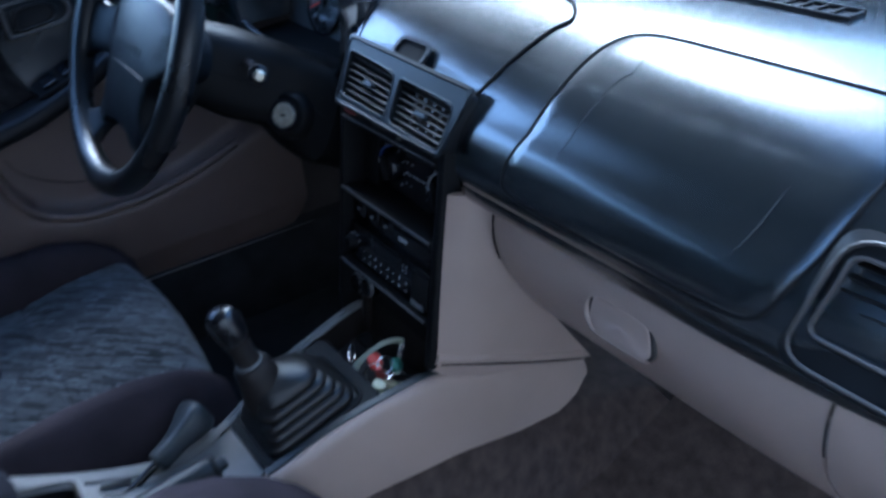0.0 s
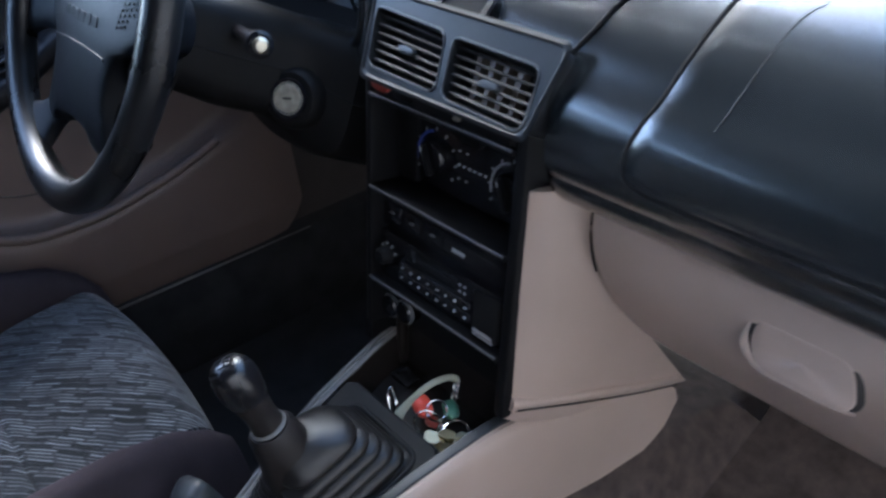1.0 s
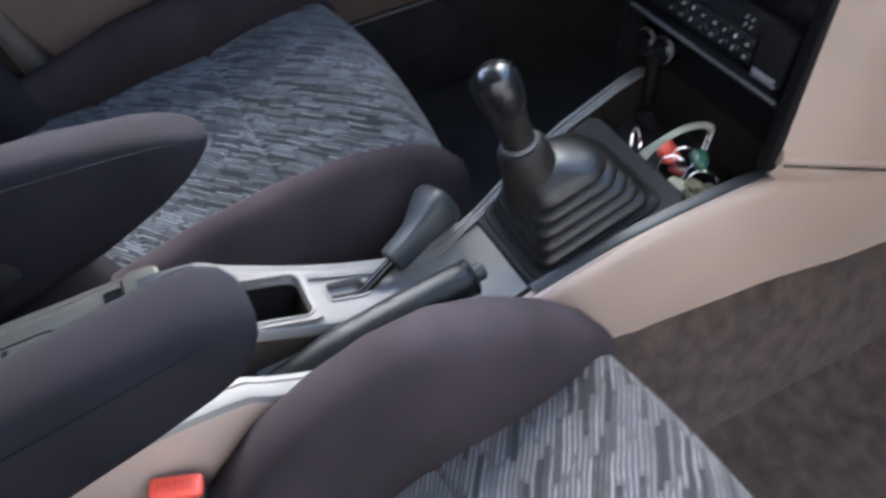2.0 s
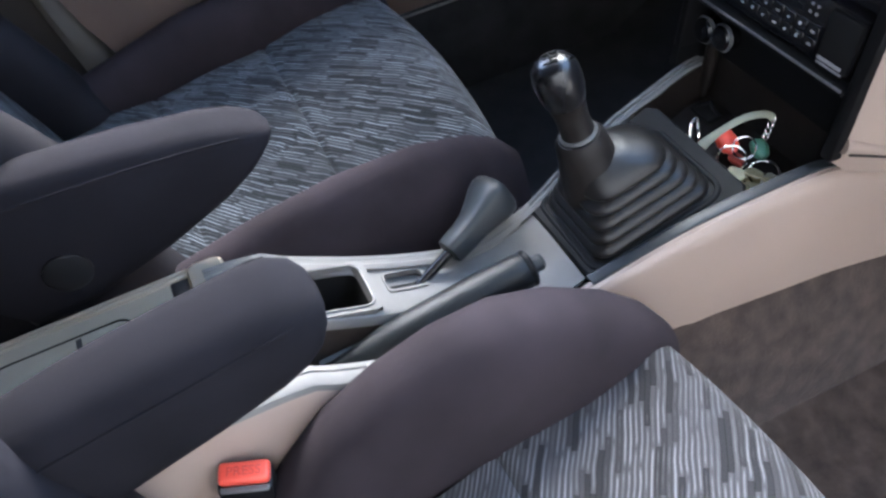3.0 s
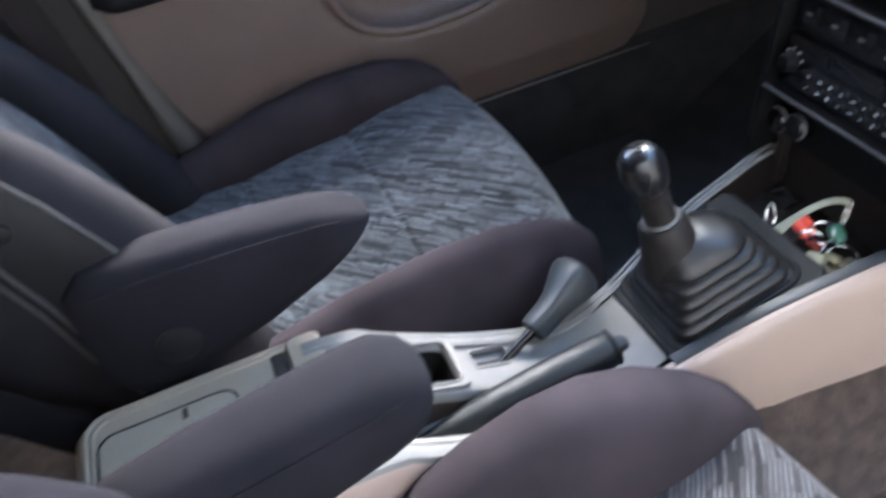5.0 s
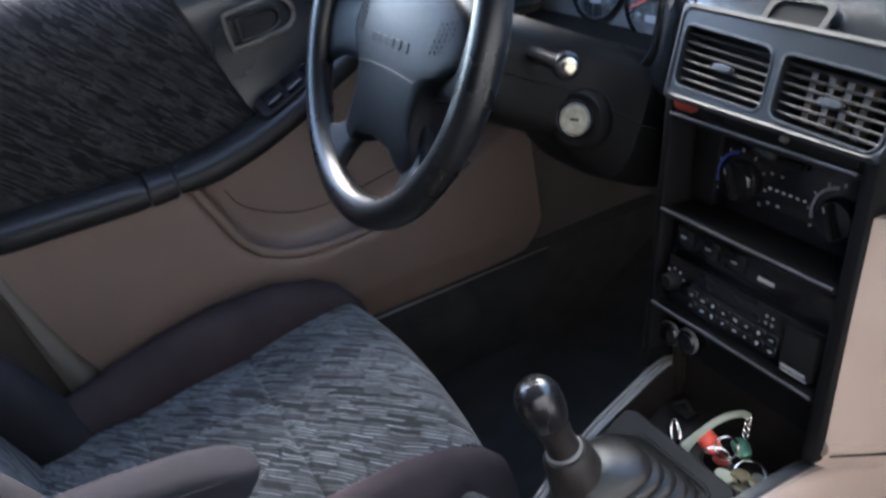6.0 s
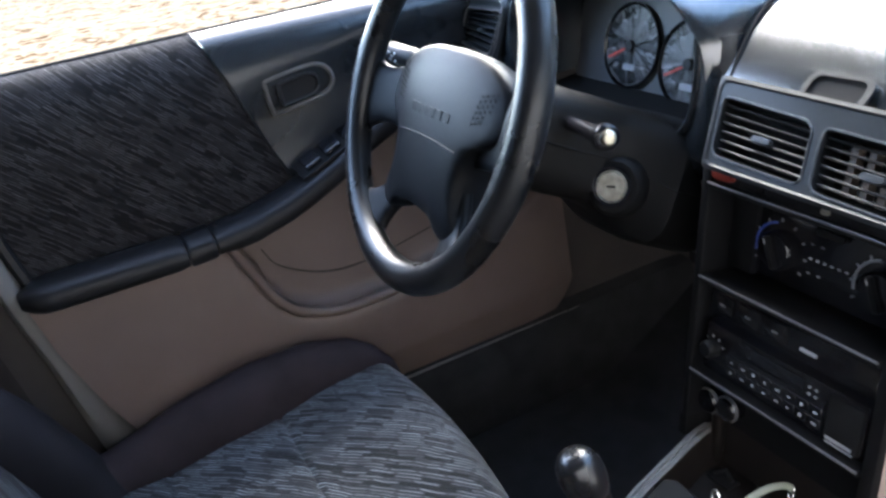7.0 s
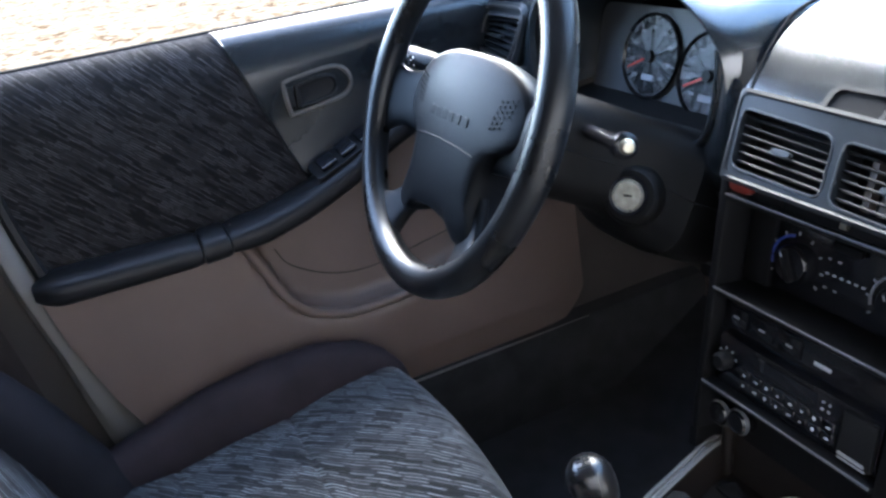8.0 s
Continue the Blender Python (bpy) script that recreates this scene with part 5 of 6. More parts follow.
for s, edge in ((-1, EDGE_L), (1, EDGE_R)):
    rows = []
    for y in ys:
        if s < 0 and y < -0.03:
            continue
        zc, w, zb = crest(y), s * curve_at(edge, y), curve_at(BASE, y)
        rows.append([(s * (w - 0.010), y, zc - 0.001), (s * (w - 0.005), y, zc + 0.0005), (s * (w - 0.001), y, zc - 0.002), (s * (w + 0.001), y, zc - 0.006), (s * (w + 0.003), y, zc - 0.014), (s * (w + 0.006), y, (zc + zb) / 2), (s * (w + 0.010), y, zb)])
    part("console_side", sheet(rows, 0.006, (-s, 0, 0)), BEIGE if s > 0 else PALE, console, "taupe plastic side" if s > 0 else "pale grey plastic side")
# dark rails that run along the boot plate and the tray
rows = [[(curve_at(EDGE_R, y) - d, y, crest(y) + h) for d, h in ((0.0245, -0.008), (0.0235, -0.001), (0.0215, 0.0012), (0.0130, 0.0022), (0.0105, 0.0014), (0.0095, -0.001))] for y in ys if 0.285 < y < 0.555]
part("rail", sheet(rows, 0.004), RAIL, console, "broad dark grey rail along the tray")
rows = [[(curve_at(EDGE_L, y) + d, y, crest(y) + h) for d, h in ((0.0145, -0.006), (0.0140, 0.0005), (0.0115, 0.0012), (0.0100, -0.0012), (0.0085, -0.0012), (0.0070, 0.0018), (0.0040, 0.0024))] for y in ys if 0.285 < y < 0.56]
part("rail", sheet(rows, 0.004), RAIL_PALE, console, "grooved grey rail along the tray")
# raised lip along the handbrake's channel
rows = [[(curve_at(EDGE_R, y) - d, y, crest(y) + h) for d, h in ((0.026, -0.060), (0.0245, -0.006), (0.022, 0.0010), (0.0155, 0.0026), (0.0148, 0.0012), (0.0138, 0.0012), (0.0130, 0.0028), (0.0045, 0.0034), (0.0010, 0.0016), (-0.0008, -0.004))] for y in ys if y < 0.295]
part("pale_lip", sheet(rows, 0.003, (-0.5, 0, -0.8)), PALE, console, "pale grey raised lip with a fine groove")
rows = [[(curve_at(EDGE_L, y) + d, y, crest(y) + h) for d, h in ((0.0165, -0.0055), (0.0155, -0.0035), (0.0125, -0.0030), (0.0118, -0.0042), (0.0110, -0.0042), (0.0102, -0.0022), (0.0070, -0.0012), (0.0062, -0.0026), (0.0054, -0.0026), (0.0045, 0.0008), (0.0008, 0.0018), (-0.0005, -0.003))] for y in ys if -0.02 < y < 0.295]
part("pale_lip", sheet(rows, 0.003, (0.5, 0, -0.8)), PALE, console, "pale grey edge with two fine grooves")
part("cheek_roll", tube(spline([(0.1140, 0.526, 0.369), (0.1312, 0.60, 0.344), (0.1430, 0.68, 0.313), (0.1515, 0.745, 0.290)], 4), 0.0075, 10), BEIGE, console, "rounded lower edge of the cheek")
part("cheek_seam", tube(spline([(0.1200, 0.530, 0.360), (0.1372, 0.60, 0.336), (0.1490, 0.68, 0.305), (0.1575, 0.745, 0.282)], 4), 0.0011, 6), KICK, console)


# pale deck round the cup recess, the lever slot and the handbrake's channel
def deck_z(x, y):
    """The deck's height: it dips towards the channel in front and swells up to the boot plate."""
    dip = 0.016 * max(0, min(1, (x - 0.012) / 0.05)) * math.exp(-((y - 0.195) / 0.045) ** 2)
    return crest(y) - 0.0055 - dip


def deck(x0, x1, y0, y1, n=8, k=6):
    lo = x0 if callable(x0) else (lambda y: x0)
    hi = x1 if callable(x1) else (lambda y: x1)
    rows = []
    for i in range(n + 1):
        y = y0 + (y1 - y0) * i / n
        rows.append([(lo(y) + (hi(y) - lo(y)) * j / k, y, deck_z(lo(y) + (hi(y) - lo(y)) * j / k, y)) for j in range(k + 1)])
    return sheet(rows, 0.004)


left_in = lambda y: curve_at(EDGE_L, y) + 0.0155
right_in = lambda y: curve_at(EDGE_R, y) - 0.0245
part("deck", deck(left_in, 0.024, 0.116, 0.129, 4), PALE, console, "pale grey plastic deck")
part("deck", deck(left_in, -0.024, 0.129, 0.168, 6), PALE, console, "pale grey plastic deck")
part("deck", deck(-0.002, lambda y: 0.024 - 0.006 * (y - 0.129) / 0.039, 0.129, 0.168, 6), PALE, console, "pale grey plastic deck")
part("deck", deck(left_in, right_in, 0.168, 0.298, 16, 12), PALE, console, "pale grey plastic deck")
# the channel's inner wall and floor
# Wall and floor are coloured dark in place of the channel's shade
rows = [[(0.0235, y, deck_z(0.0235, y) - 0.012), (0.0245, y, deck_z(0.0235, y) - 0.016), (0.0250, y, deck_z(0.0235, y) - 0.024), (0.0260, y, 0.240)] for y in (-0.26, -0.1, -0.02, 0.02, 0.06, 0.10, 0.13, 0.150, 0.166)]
part("channel_wall", sheet(rows, 0.003, (-1, 0, 0)), WALL_BROWN, console, "handbrake channel wall, browned to hold its shade")
rows = [[(0.0225, y, deck_z(0.0235, y) + 0.0002), (0.0255, y, deck_z(0.0235, y) - 0.0008), (0.0272, y, deck_z(0.0235, y) - 0.004), (0.0274, y, deck_z(0.0235, y) - 0.012), (0.0240, y, deck_z(0.0235, y) - 0.0135)] for y in (-0.02, 0.02, 0.06, 0.10, 0.13, 0.150, 0.168)]
part("deck_edge", sheet(rows, 0.002, (-1, 0, 0)), PALE, console, "rounded pale edge of the deck")
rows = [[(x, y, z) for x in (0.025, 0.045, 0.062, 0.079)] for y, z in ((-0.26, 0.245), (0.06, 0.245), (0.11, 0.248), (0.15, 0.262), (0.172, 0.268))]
part("channel_floor", sheet(rows, 0.004), KICK, console, "handbrake channel floor, its shade put into the colour")
part("cable_bracket", sheet([[(0.031, 0.045, 0.284), (0.031, 0.088, 0.286)], [(0.050, 0.040, 0.276), (0.050, 0.092, 0.284)]], 0.003), RAIL_PALE, console, "small grey bracket beside the handbrake")
# cup recess
tilt = math.atan2(crest(0.116) - crest(-0.01), 0.126)
cupm = Matrix.Translation((-0.0095, 0.053, (crest(0.116) + crest(-0.01)) / 2 - 0.006)) @ Matrix.Rotation(tilt, 4, "X")
part("cup_rim", bezel(rounded(0.066, 0.134, 0.010), rounded(0.052, 0.118, 0.009), cupm, 0.007, 0.003), PALE, console, "raised pale rim of the cup recess")
part("cup_edge", tube([cupm @ Vector((u, v, 0.0072)) for u, v in rounded(0.055, 0.121, 0.010)], 0.0016, 6, loop=True), RAIL_PALE, console)
part("cup_well", bezel(rounded(0.056, 0.122, 0.010), rounded(0.0522, 0.1182, 0.009), cupm @ Matrix.Translation((0, 0, -0.002)), 0.0, 0.052), VOID, console)
part("cup_recess", slab(rounded(0.056, 0.122, 0.010), cupm @ Matrix.Translation((0, 0, -0.055)), 0.005), BLACK, console, "dark cup recess")
# sunk slot of the range lever
slot_y, slot_tilt = 0.1485, math.atan2(deck_z(-0.013, 0.168) - deck_z(-0.013, 0.129), 0.039)
sl = Matrix.Translation((-0.013, slot_y, deck_z(-0.013, slot_y))) @ Matrix.Rotation(slot_tilt, 4, "X")
part("slot_rim", bezel(rounded(0.0265, 0.0425, 0.005), rounded(0.0215, 0.0375, 0.004), sl, 0.0016, 0.004), PALE, console, "pale rounded rim of the lever slot")
part("slot_plate", slab(rounded(0.0235, 0.0395, 0.004), sl @ Matrix.Translation((0, 0, -0.009)), 0.003), RAIL_PALE, console, "sunk grey slot plate")
part("slot_gap", box(0.000, 0.0060, -0.016, 0.017, -0.0066, -0.0052, m=sl), VOID, console)
# storage box at the back
bx = Matrix.Translation((-0.004, -0.118, 0.043))
part("storage_box", merge(slab(rounded(0.166, 0.236, 0.026), bx @ Matrix.Translation((0, 0, 0.19)), 0.107, 0.007), slab(rounded(0.148, 0.216, 0.022), bx @ Matrix.Translation((0, 0, 0.294)), 0.0085, 0.004)), PALE_BOX, console, "grey lidded box with rounded corners")
boxlid = part("box_lid", slab(rounded(0.114, 0.126, 0.016), bx @ Matrix.Translation((0.012, -0.030, 0.300)), 0.0052, 0.002), PALE_BOX, console, "grey lid")
for w, h, r in ((0.144, 0.208, 0.021), (0.131, 0.196, 0.019)):
    part("box_ridge", tube([bx @ Vector((u, v, 0.3030)) for u, v in rounded(w, h, r)], 0.0021, 8, loop=True), PALE_BOX, boxlid, "moulded ridge")
seam = [bx @ Vector((u + 0.012, v - 0.030, 0.3038)) for u, v in rounded(0.115, 0.127, 0.016)]
part("lid_seam", tube(seam, 0.0012, 6, loop=True), VOID, boxlid)
part("lid_notch", box(-0.0025, 0.0025, -0.012, 0.0, 0.3045, 0.3056, m=bx @ Matrix.Translation((-0.041, -0.014, 0)) @ Matrix.Rotation(radians(90), 4, "Z")), KICK, boxlid)
part("lid_latch", box(-0.021, 0.009, 0.069, 0.089, 0.2985, 0.3040, 0.003, 2, bx @ Matrix.Translation((-0.044, 0, 0))), KICK, boxlid, "dark finger notch of the lid")
part("box_front", slab(rounded(0.060, 0.034, 0.010), bx @ Matrix.Translation((-0.045, 0.103, 0.294)), 0.0145, 0.004), PALE_BOX, console, "raised grey block in front of the lid")
# sunk tray in front of the lever
TRAY_Z = 0.290
part("tray_floor", sheet([[(x, y, TRAY_Z + 0.10 * (y - 0.46)) for x in (-0.075, 0, 0.092)] for y in (0.452, 0.5, 0.556)], 0.004), TRAY, console, "dark tray floor")
for s, edge in ((-1, EDGE_L), (1, EDGE_R)):
    part("tray_wall", sheet([[(s * (s * curve_at(edge, y) - 0.028), y, TRAY_Z), (s * (s * curve_at(edge, y) - 0.022), y, TRAY_Z + 0.010), (s * (s * curve_at(edge, y) - 0.0135), y, crest(y) - 0.002)] for y in (0.44, 0.5, 0.53, 0.56)], 0.003, (s, 0, 0)), TRAY, console, "brown-black tray wall")
part("tray_end", sheet([[(x, 0.540, TRAY_Z + 0.006), (x, 0.548, TRAY_Z + 0.02), (x, 0.556, 0.352)] for x in (-0.088, -0.04, 0.03, 0.098)], 0.004, (0, 1, 0)), TRAY, console, "brown-black end of the tray")
part("tray_corner", tube([(-0.083, 0.540, TRAY_Z + 0.004), (-0.087, 0.546, 0.32), (-0.089, 0.550, 0.352)], 0.0075, 10), TRAY, console, "rounded inner corner of the tray")
part("tray_socket", merge(box(-0.016, 0.016, -0.010, 0.010, 0.0, 0.006, 0.003, m=Matrix.Translation((-0.052, 0.520, TRAY_Z + 0.006))), tube([(-0.062, 0.516, TRAY_Z + 0.014), (-0.052, 0.524, TRAY_Z + 0.020), (-0.040, 0.522, TRAY_Z + 0.012)], 0.0028, 8)), VOID, console, "black clip on the tray floor")

# ---- gear lever ----
lever = thing("gear_lever", (0.018, 0.37, 0.28), "gear lever with black pleated rubber boot and glossy ball knob", "gear lever")
KN = Vector((-0.005, 0.313, 0.458))
slope = math.atan2(crest(0.45) - crest(0.30), 0.15)
fm = Matrix.Translation((0.020, 0.374, 0.3015)) @ Matrix.Rotation(slope, 4, "X")
PLATE = [(-0.058, -0.080), (0.060, -0.076), (0.065, -0.068), (0.0685, 0.070), (0.067, 0.084), (0.058, 0.0905), (-0.078, 0.0905), (-0.088, 0.083), (-0.0665, -0.066), (-0.066, -0.074)]
part("boot_frame", slab(PLATE, fm @ Matrix.Translation((0, 0, -0.006)), 0.0095, 0.003), BOOT_FRAME, lever, "dark plastic boot plate")
part("plate_rim", tube([fm @ Vector((u - 0.003, v + 0.002, 0.0036)) for u, v in rounded(0.112, 0.140, 0.016)], 0.0030, 8, loop=True), BOOT_FRAME, lever, "rounded rim round the boot")
rings = []
steps = [(0.104, 0.130, 0.000), (0.107, 0.133, 0.003)]
for k in range(5):
    w, h, up = 0.104 - 0.0088 * k, 0.130 - 0.0112 * k, 0.005 + 0.0118 * k
    steps += [(w - 0.0105, h - 0.0105, up), (w - 0.0030, h - 0.0030, up + 0.0014), (w, h, up + 0.0038), (w - 0.0004, h - 0.0004, up + 0.0066), (w - 0.0040, h - 0.0040, up + 0.0098)]
steps += [(0.060, 0.075, 0.0660), (0.053, 0.064, 0.0700), (0.045, 0.054, 0.0735), (0.036, 0.042, 0.0775)]
for w, h, up in steps:
    t = min(1, up / 0.07)
    back = max(0, (up - 0.064) / 0.0135)
    off = Vector((-0.003 - 0.002 * t - 0.006 * back, 0.002 - 0.001 * t - 0.014 * back, 0))
    rings.append([fm @ (Vector((x, y, up)) + off) for x, y in rounded(w, h, min(w, h) * (0.17 + 0.27 * t * t), 7)])
part("boot", loft(rings), RUBBER, lever, "black pleated rubber boot", 60)
top = fm @ Vector((-0.0120, -0.0190, 0.052))
ax = (KN - top).normalized()
lf = aim(tuple(top), ax)
L = (KN - top).length
part("collar", lathe([(0.0335, -0.016), (0.0305, 0.004), (0.0272, L * 0.16), (0.0248, L * 0.28), (0.0232, L * 0.38), (0.0195, L * 0.425), (0.0, L * 0.43)], lf), COLLAR, lever, "dark matt rubber collar")
part("ring", lathe([(0.0165, L * 0.45 - 0.003), (0.0180, L * 0.45 - 0.001), (0.0165, L * 0.45 + 0.0015)], lf), RAIL_PALE, lever, "pale grip ring")
part("shaft", lathe([(0.0175, L * 0.3), (0.0165, L * 0.42), (0.0150, L * 0.50)], lf), COLLAR, lever)
part("neck", lathe([(0.0158, L * 0.43), (0.0145, L * 0.58), (0.0158, L * 0.72), (0.0172, L * 0.78)], lf, 32), COLLAR, lever, "dark matt neck")
ball = part("knob", lathe([(0.0165, L * 0.765), (0.0182, L * 0.79), (0.0202, L * 0.87), (0.0210, L * 0.96), (0.0208, L + 0.004), (0.0190, L + 0.0105), (0.0150, L + 0.0163), (0.008, L + 0.0195), (0.0, L + 0.0202)], lf, 32), KNOB, lever, "glossy black ball knob")
pat = []
for u in (-0.006, 0.0, 0.006):
    pat.append(box(u - 0.0006, u + 0.0006, -0.006, 0.006, 0.0192, 0.0203, m=lf @ Matrix.Translation((0, 0, L))))
pat.append(box(-0.006, 0.006, -0.0006, 0.0006, 0.0192, 0.0204, m=lf @ Matrix.Translation((0, 0, L))))
part("shift_pattern", merge(*pat), DASH_LOW, ball)

# ---- range lever and handbrake ----
rng = thing("range_lever", (-0.01, 0.155, 0.27), "dark plastic low-range lever with a flared grip", "lever")
p0, p1 = Vector((-0.006, 0.157, 0.279)), Vector((-0.043, 0.268, 0.311))
part("rod", tube([p0, p0.lerp(p1, 0.5)], 0.0052, 12), GLOSS, rng, "thin black rod")
gr = aim(tuple(p0), p1 - p0, (1, 0, 0.3))
GL = (p1 - p0).length
rings = [[gr @ Vector((a * w * 1.25, b * t * 1.15 + sh, GL * h)) for a, b in oval(1, 1, 3.4, 24)] for h, w, t, sh in ((0.375, 0.0080, 0.0080, 0), (0.385, 0.0100, 0.0108, 0), (0.43, 0.0106, 0.0115, 0), (0.56, 0.0108, 0.0120, 0), (0.68, 0.0112, 0.0135, -0.002), (0.80, 0.0135, 0.0175, -0.005), (0.90, 0.0160, 0.0212, -0.008), (0.98, 0.0170, 0.0222, -0.010), (1.03, 0.0165, 0.0212, -0.010), (1.065, 0.0140, 0.0180, -0.010), (1.08, 0.0060, 0.0080, -0.010))]
part("grip", loft(rings), GRIP, rng, "dark satin flared grip")
hb = thing("handbrake", (0.052, 0.08, 0.25), "black handbrake lever with a push button end", "handbrake")
q0, q1 = Vector((0.050, 0.085, 0.286)), Vector((0.051, 0.252, 0.3105))
hline = [(-0.55, 0.0110), (-0.15, 0.0125), (0.0, 0.0150), (0.14, 0.0185), (0.30, 0.0198), (0.62, 0.0198), (0.90, 0.0185), (0.975, 0.0170), (1.0, 0.0135)]
hgrip = part("grip", tube([q0.lerp(q1, t) for t, r in hline], [r for t, r in hline], 24, 0.98), BRAKE, hb, "black textured plastic grip")
part("grip_joint", tube([q0.lerp(q1, t) + Vector((-0.0186, 0, 0.0045)) for t in (0.22, 0.4, 0.62, 0.86)], 0.0010, 6), VOID, hgrip)
part("end_collar", tube([q0.lerp(q1, t) for t in (0.955, 0.965, 0.985, 0.992)], [0.0165, 0.0178, 0.0178, 0.0165], 20), BLACK, hb)
part("button", tube([q0.lerp(q1, t) for t in (0.99, 1.05, 1.065)], [0.0085, 0.0082, 0.0060], 14), GRIP, hb, "round release button")

# ---- keys in the tray ----
keys = thing("key_bunch", (0.02, 0.49, 0.29), "bunch of keys with leather strap and red and green fobs", "keys")
rk = random.Random(4)
sp = spline([(0.001, 0.466, 0.304), (0.002, 0.474, 0.315), (0.008, 0.492, 0.331), (0.014, 0.512, 0.340), (0.021, 0.528, 0.341), (0.026, 0.534, 0.337)], 5)
part("strap", tube(sp, [0.0075 - 0.0040 * min(1, k / 9) for k in range(len(sp))], 8, 0.32, (0.3, -0.6, 0.7)), STRAP, keys, "olive leather strap")
part("clip", merge(tube(spline([(-0.012, 0.468, 0.303), (-0.021, 0.474, 0.322), (-0.020, 0.480, 0.330), (-0.010, 0.476, 0.318), (-0.008, 0.470, 0.306)], 4), 0.0021, 8), tube([(-0.013, 0.468, 0.304), (-0.006, 0.466, 0.301)], 0.0048, 8)), CHROME, keys, "shiny snap hook")
part("red_fob", loft([[aim((0.009, 0.497, 0.312), (0.75, -0.2, -0.15)) @ Vector((a * w, b * w * 0.7, h)) for a, b in oval(1, 1, 2.4, 16)] for w, h in ((0.004, -0.013), (0.009, -0.010), (0.0105, 0.0), (0.009, 0.009), (0.004, 0.014))]), RED, keys, "small red fob")
part("red_tag", loft([[aim((0.030, 0.494, 0.305), (0.8, 0.1, -0.1)) @ Vector((a * w, b * w * 0.6, h)) for a, b in oval(1, 1, 2.4, 16)] for w, h in ((0.003, -0.009), (0.006, -0.007), (0.007, 0.0), (0.004, 0.009))]), RED_DARK, keys, "dark red tag")
part("green_fob", loft([[aim((0.036, 0.514, 0.314), (0.85, -0.35, -0.1)) @ Vector((a * w, b * w * 0.75, h)) for a, b in oval(1, 1, 2.6, 16)] for w, h in ((0.003, -0.012), (0.0075, -0.009), (0.0085, 0.0), (0.007, 0.008), (0.003, 0.012))]), GREEN, keys, "small green fob")
part("chain", merge(*[tube([Matrix.Translation((0.026 + 0.0016 * i, 0.533 - 0.003 * i, 0.336 - 0.0048 * i)) @ Matrix.Rotation(radians(90 * (i % 2)), 4, "Z") @ Matrix.Rotation(radians(70), 4, "X") @ Vector((0.0030 * math.cos(a), 0.0036 * math.sin(a), 0)) for a in (2 * math.pi * k / 12 for k in range(12))], 0.0008, 6, loop=True) for i in range(4)]), CHROME, keys, "short steel chain")
for cx, cy, cz, r, tilt2 in ((0.032, 0.484, 0.313, 0.0135, 60), (0.030, 0.500, 0.318, 0.011, 35), (0.060, 0.500, 0.308, 0.014, 12)):
    mm = Matrix.Translation((cx, cy, cz)) @ Matrix.Rotation(radians(tilt2), 4, "X") @ Matrix.Rotation(radians(tilt2 * 0.7), 4, "Y")
    part("split_ring", tube([mm @ Vector((r * math.cos(a), r * math.sin(a), 0)) for a in (2 * math.pi * k / 24 for k in range(24))], 0.0011, 6, loop=True), CHROME, keys, "steel split ring")
for i, (kx, ky, turn) in enumerate(((0.042, 0.470, -60), (0.050, 0.484, 10), (0.058, 0.476, -25), (0.046, 0.490, 40), (0.066, 0.490, -70), (0.058, 0.498, 15), (0.072, 0.482, -10))):
    mm = Matrix.Translation((kx + 0.010, ky - 0.004, 0.297 + i * 0.0026)) @ Matrix.Rotation(radians(turn), 4, "Z") @ Matrix.Rotation(radians(rk.uniform(-22, 14)), 4, "Y") @ Matrix.Rotation(radians(rk.uniform(-25, 25)), 4, "X") @ Matrix.Translation((-0.012, 0, 0))
    teeth = [box(0.012 + k * 0.004, 0.0155 + k * 0.004, -0.0036 - 0.0012 * (k % 2), 0.003, -0.0009, 0.0009, m=mm) for k in range(5)]
    part("key", merge(box(0.004, 0.034, -0.0030, 0.0026, -0.0009, 0.0009, m=mm), slab(rounded(0.017, 0.014, 0.005), mm @ Matrix.Translation((0, 0, -0.001)), 0.002, 0.0004), *teeth), BRASS if i % 2 else STEEL, keys, "worn brass-coloured key" if i % 2 else "worn steel key")


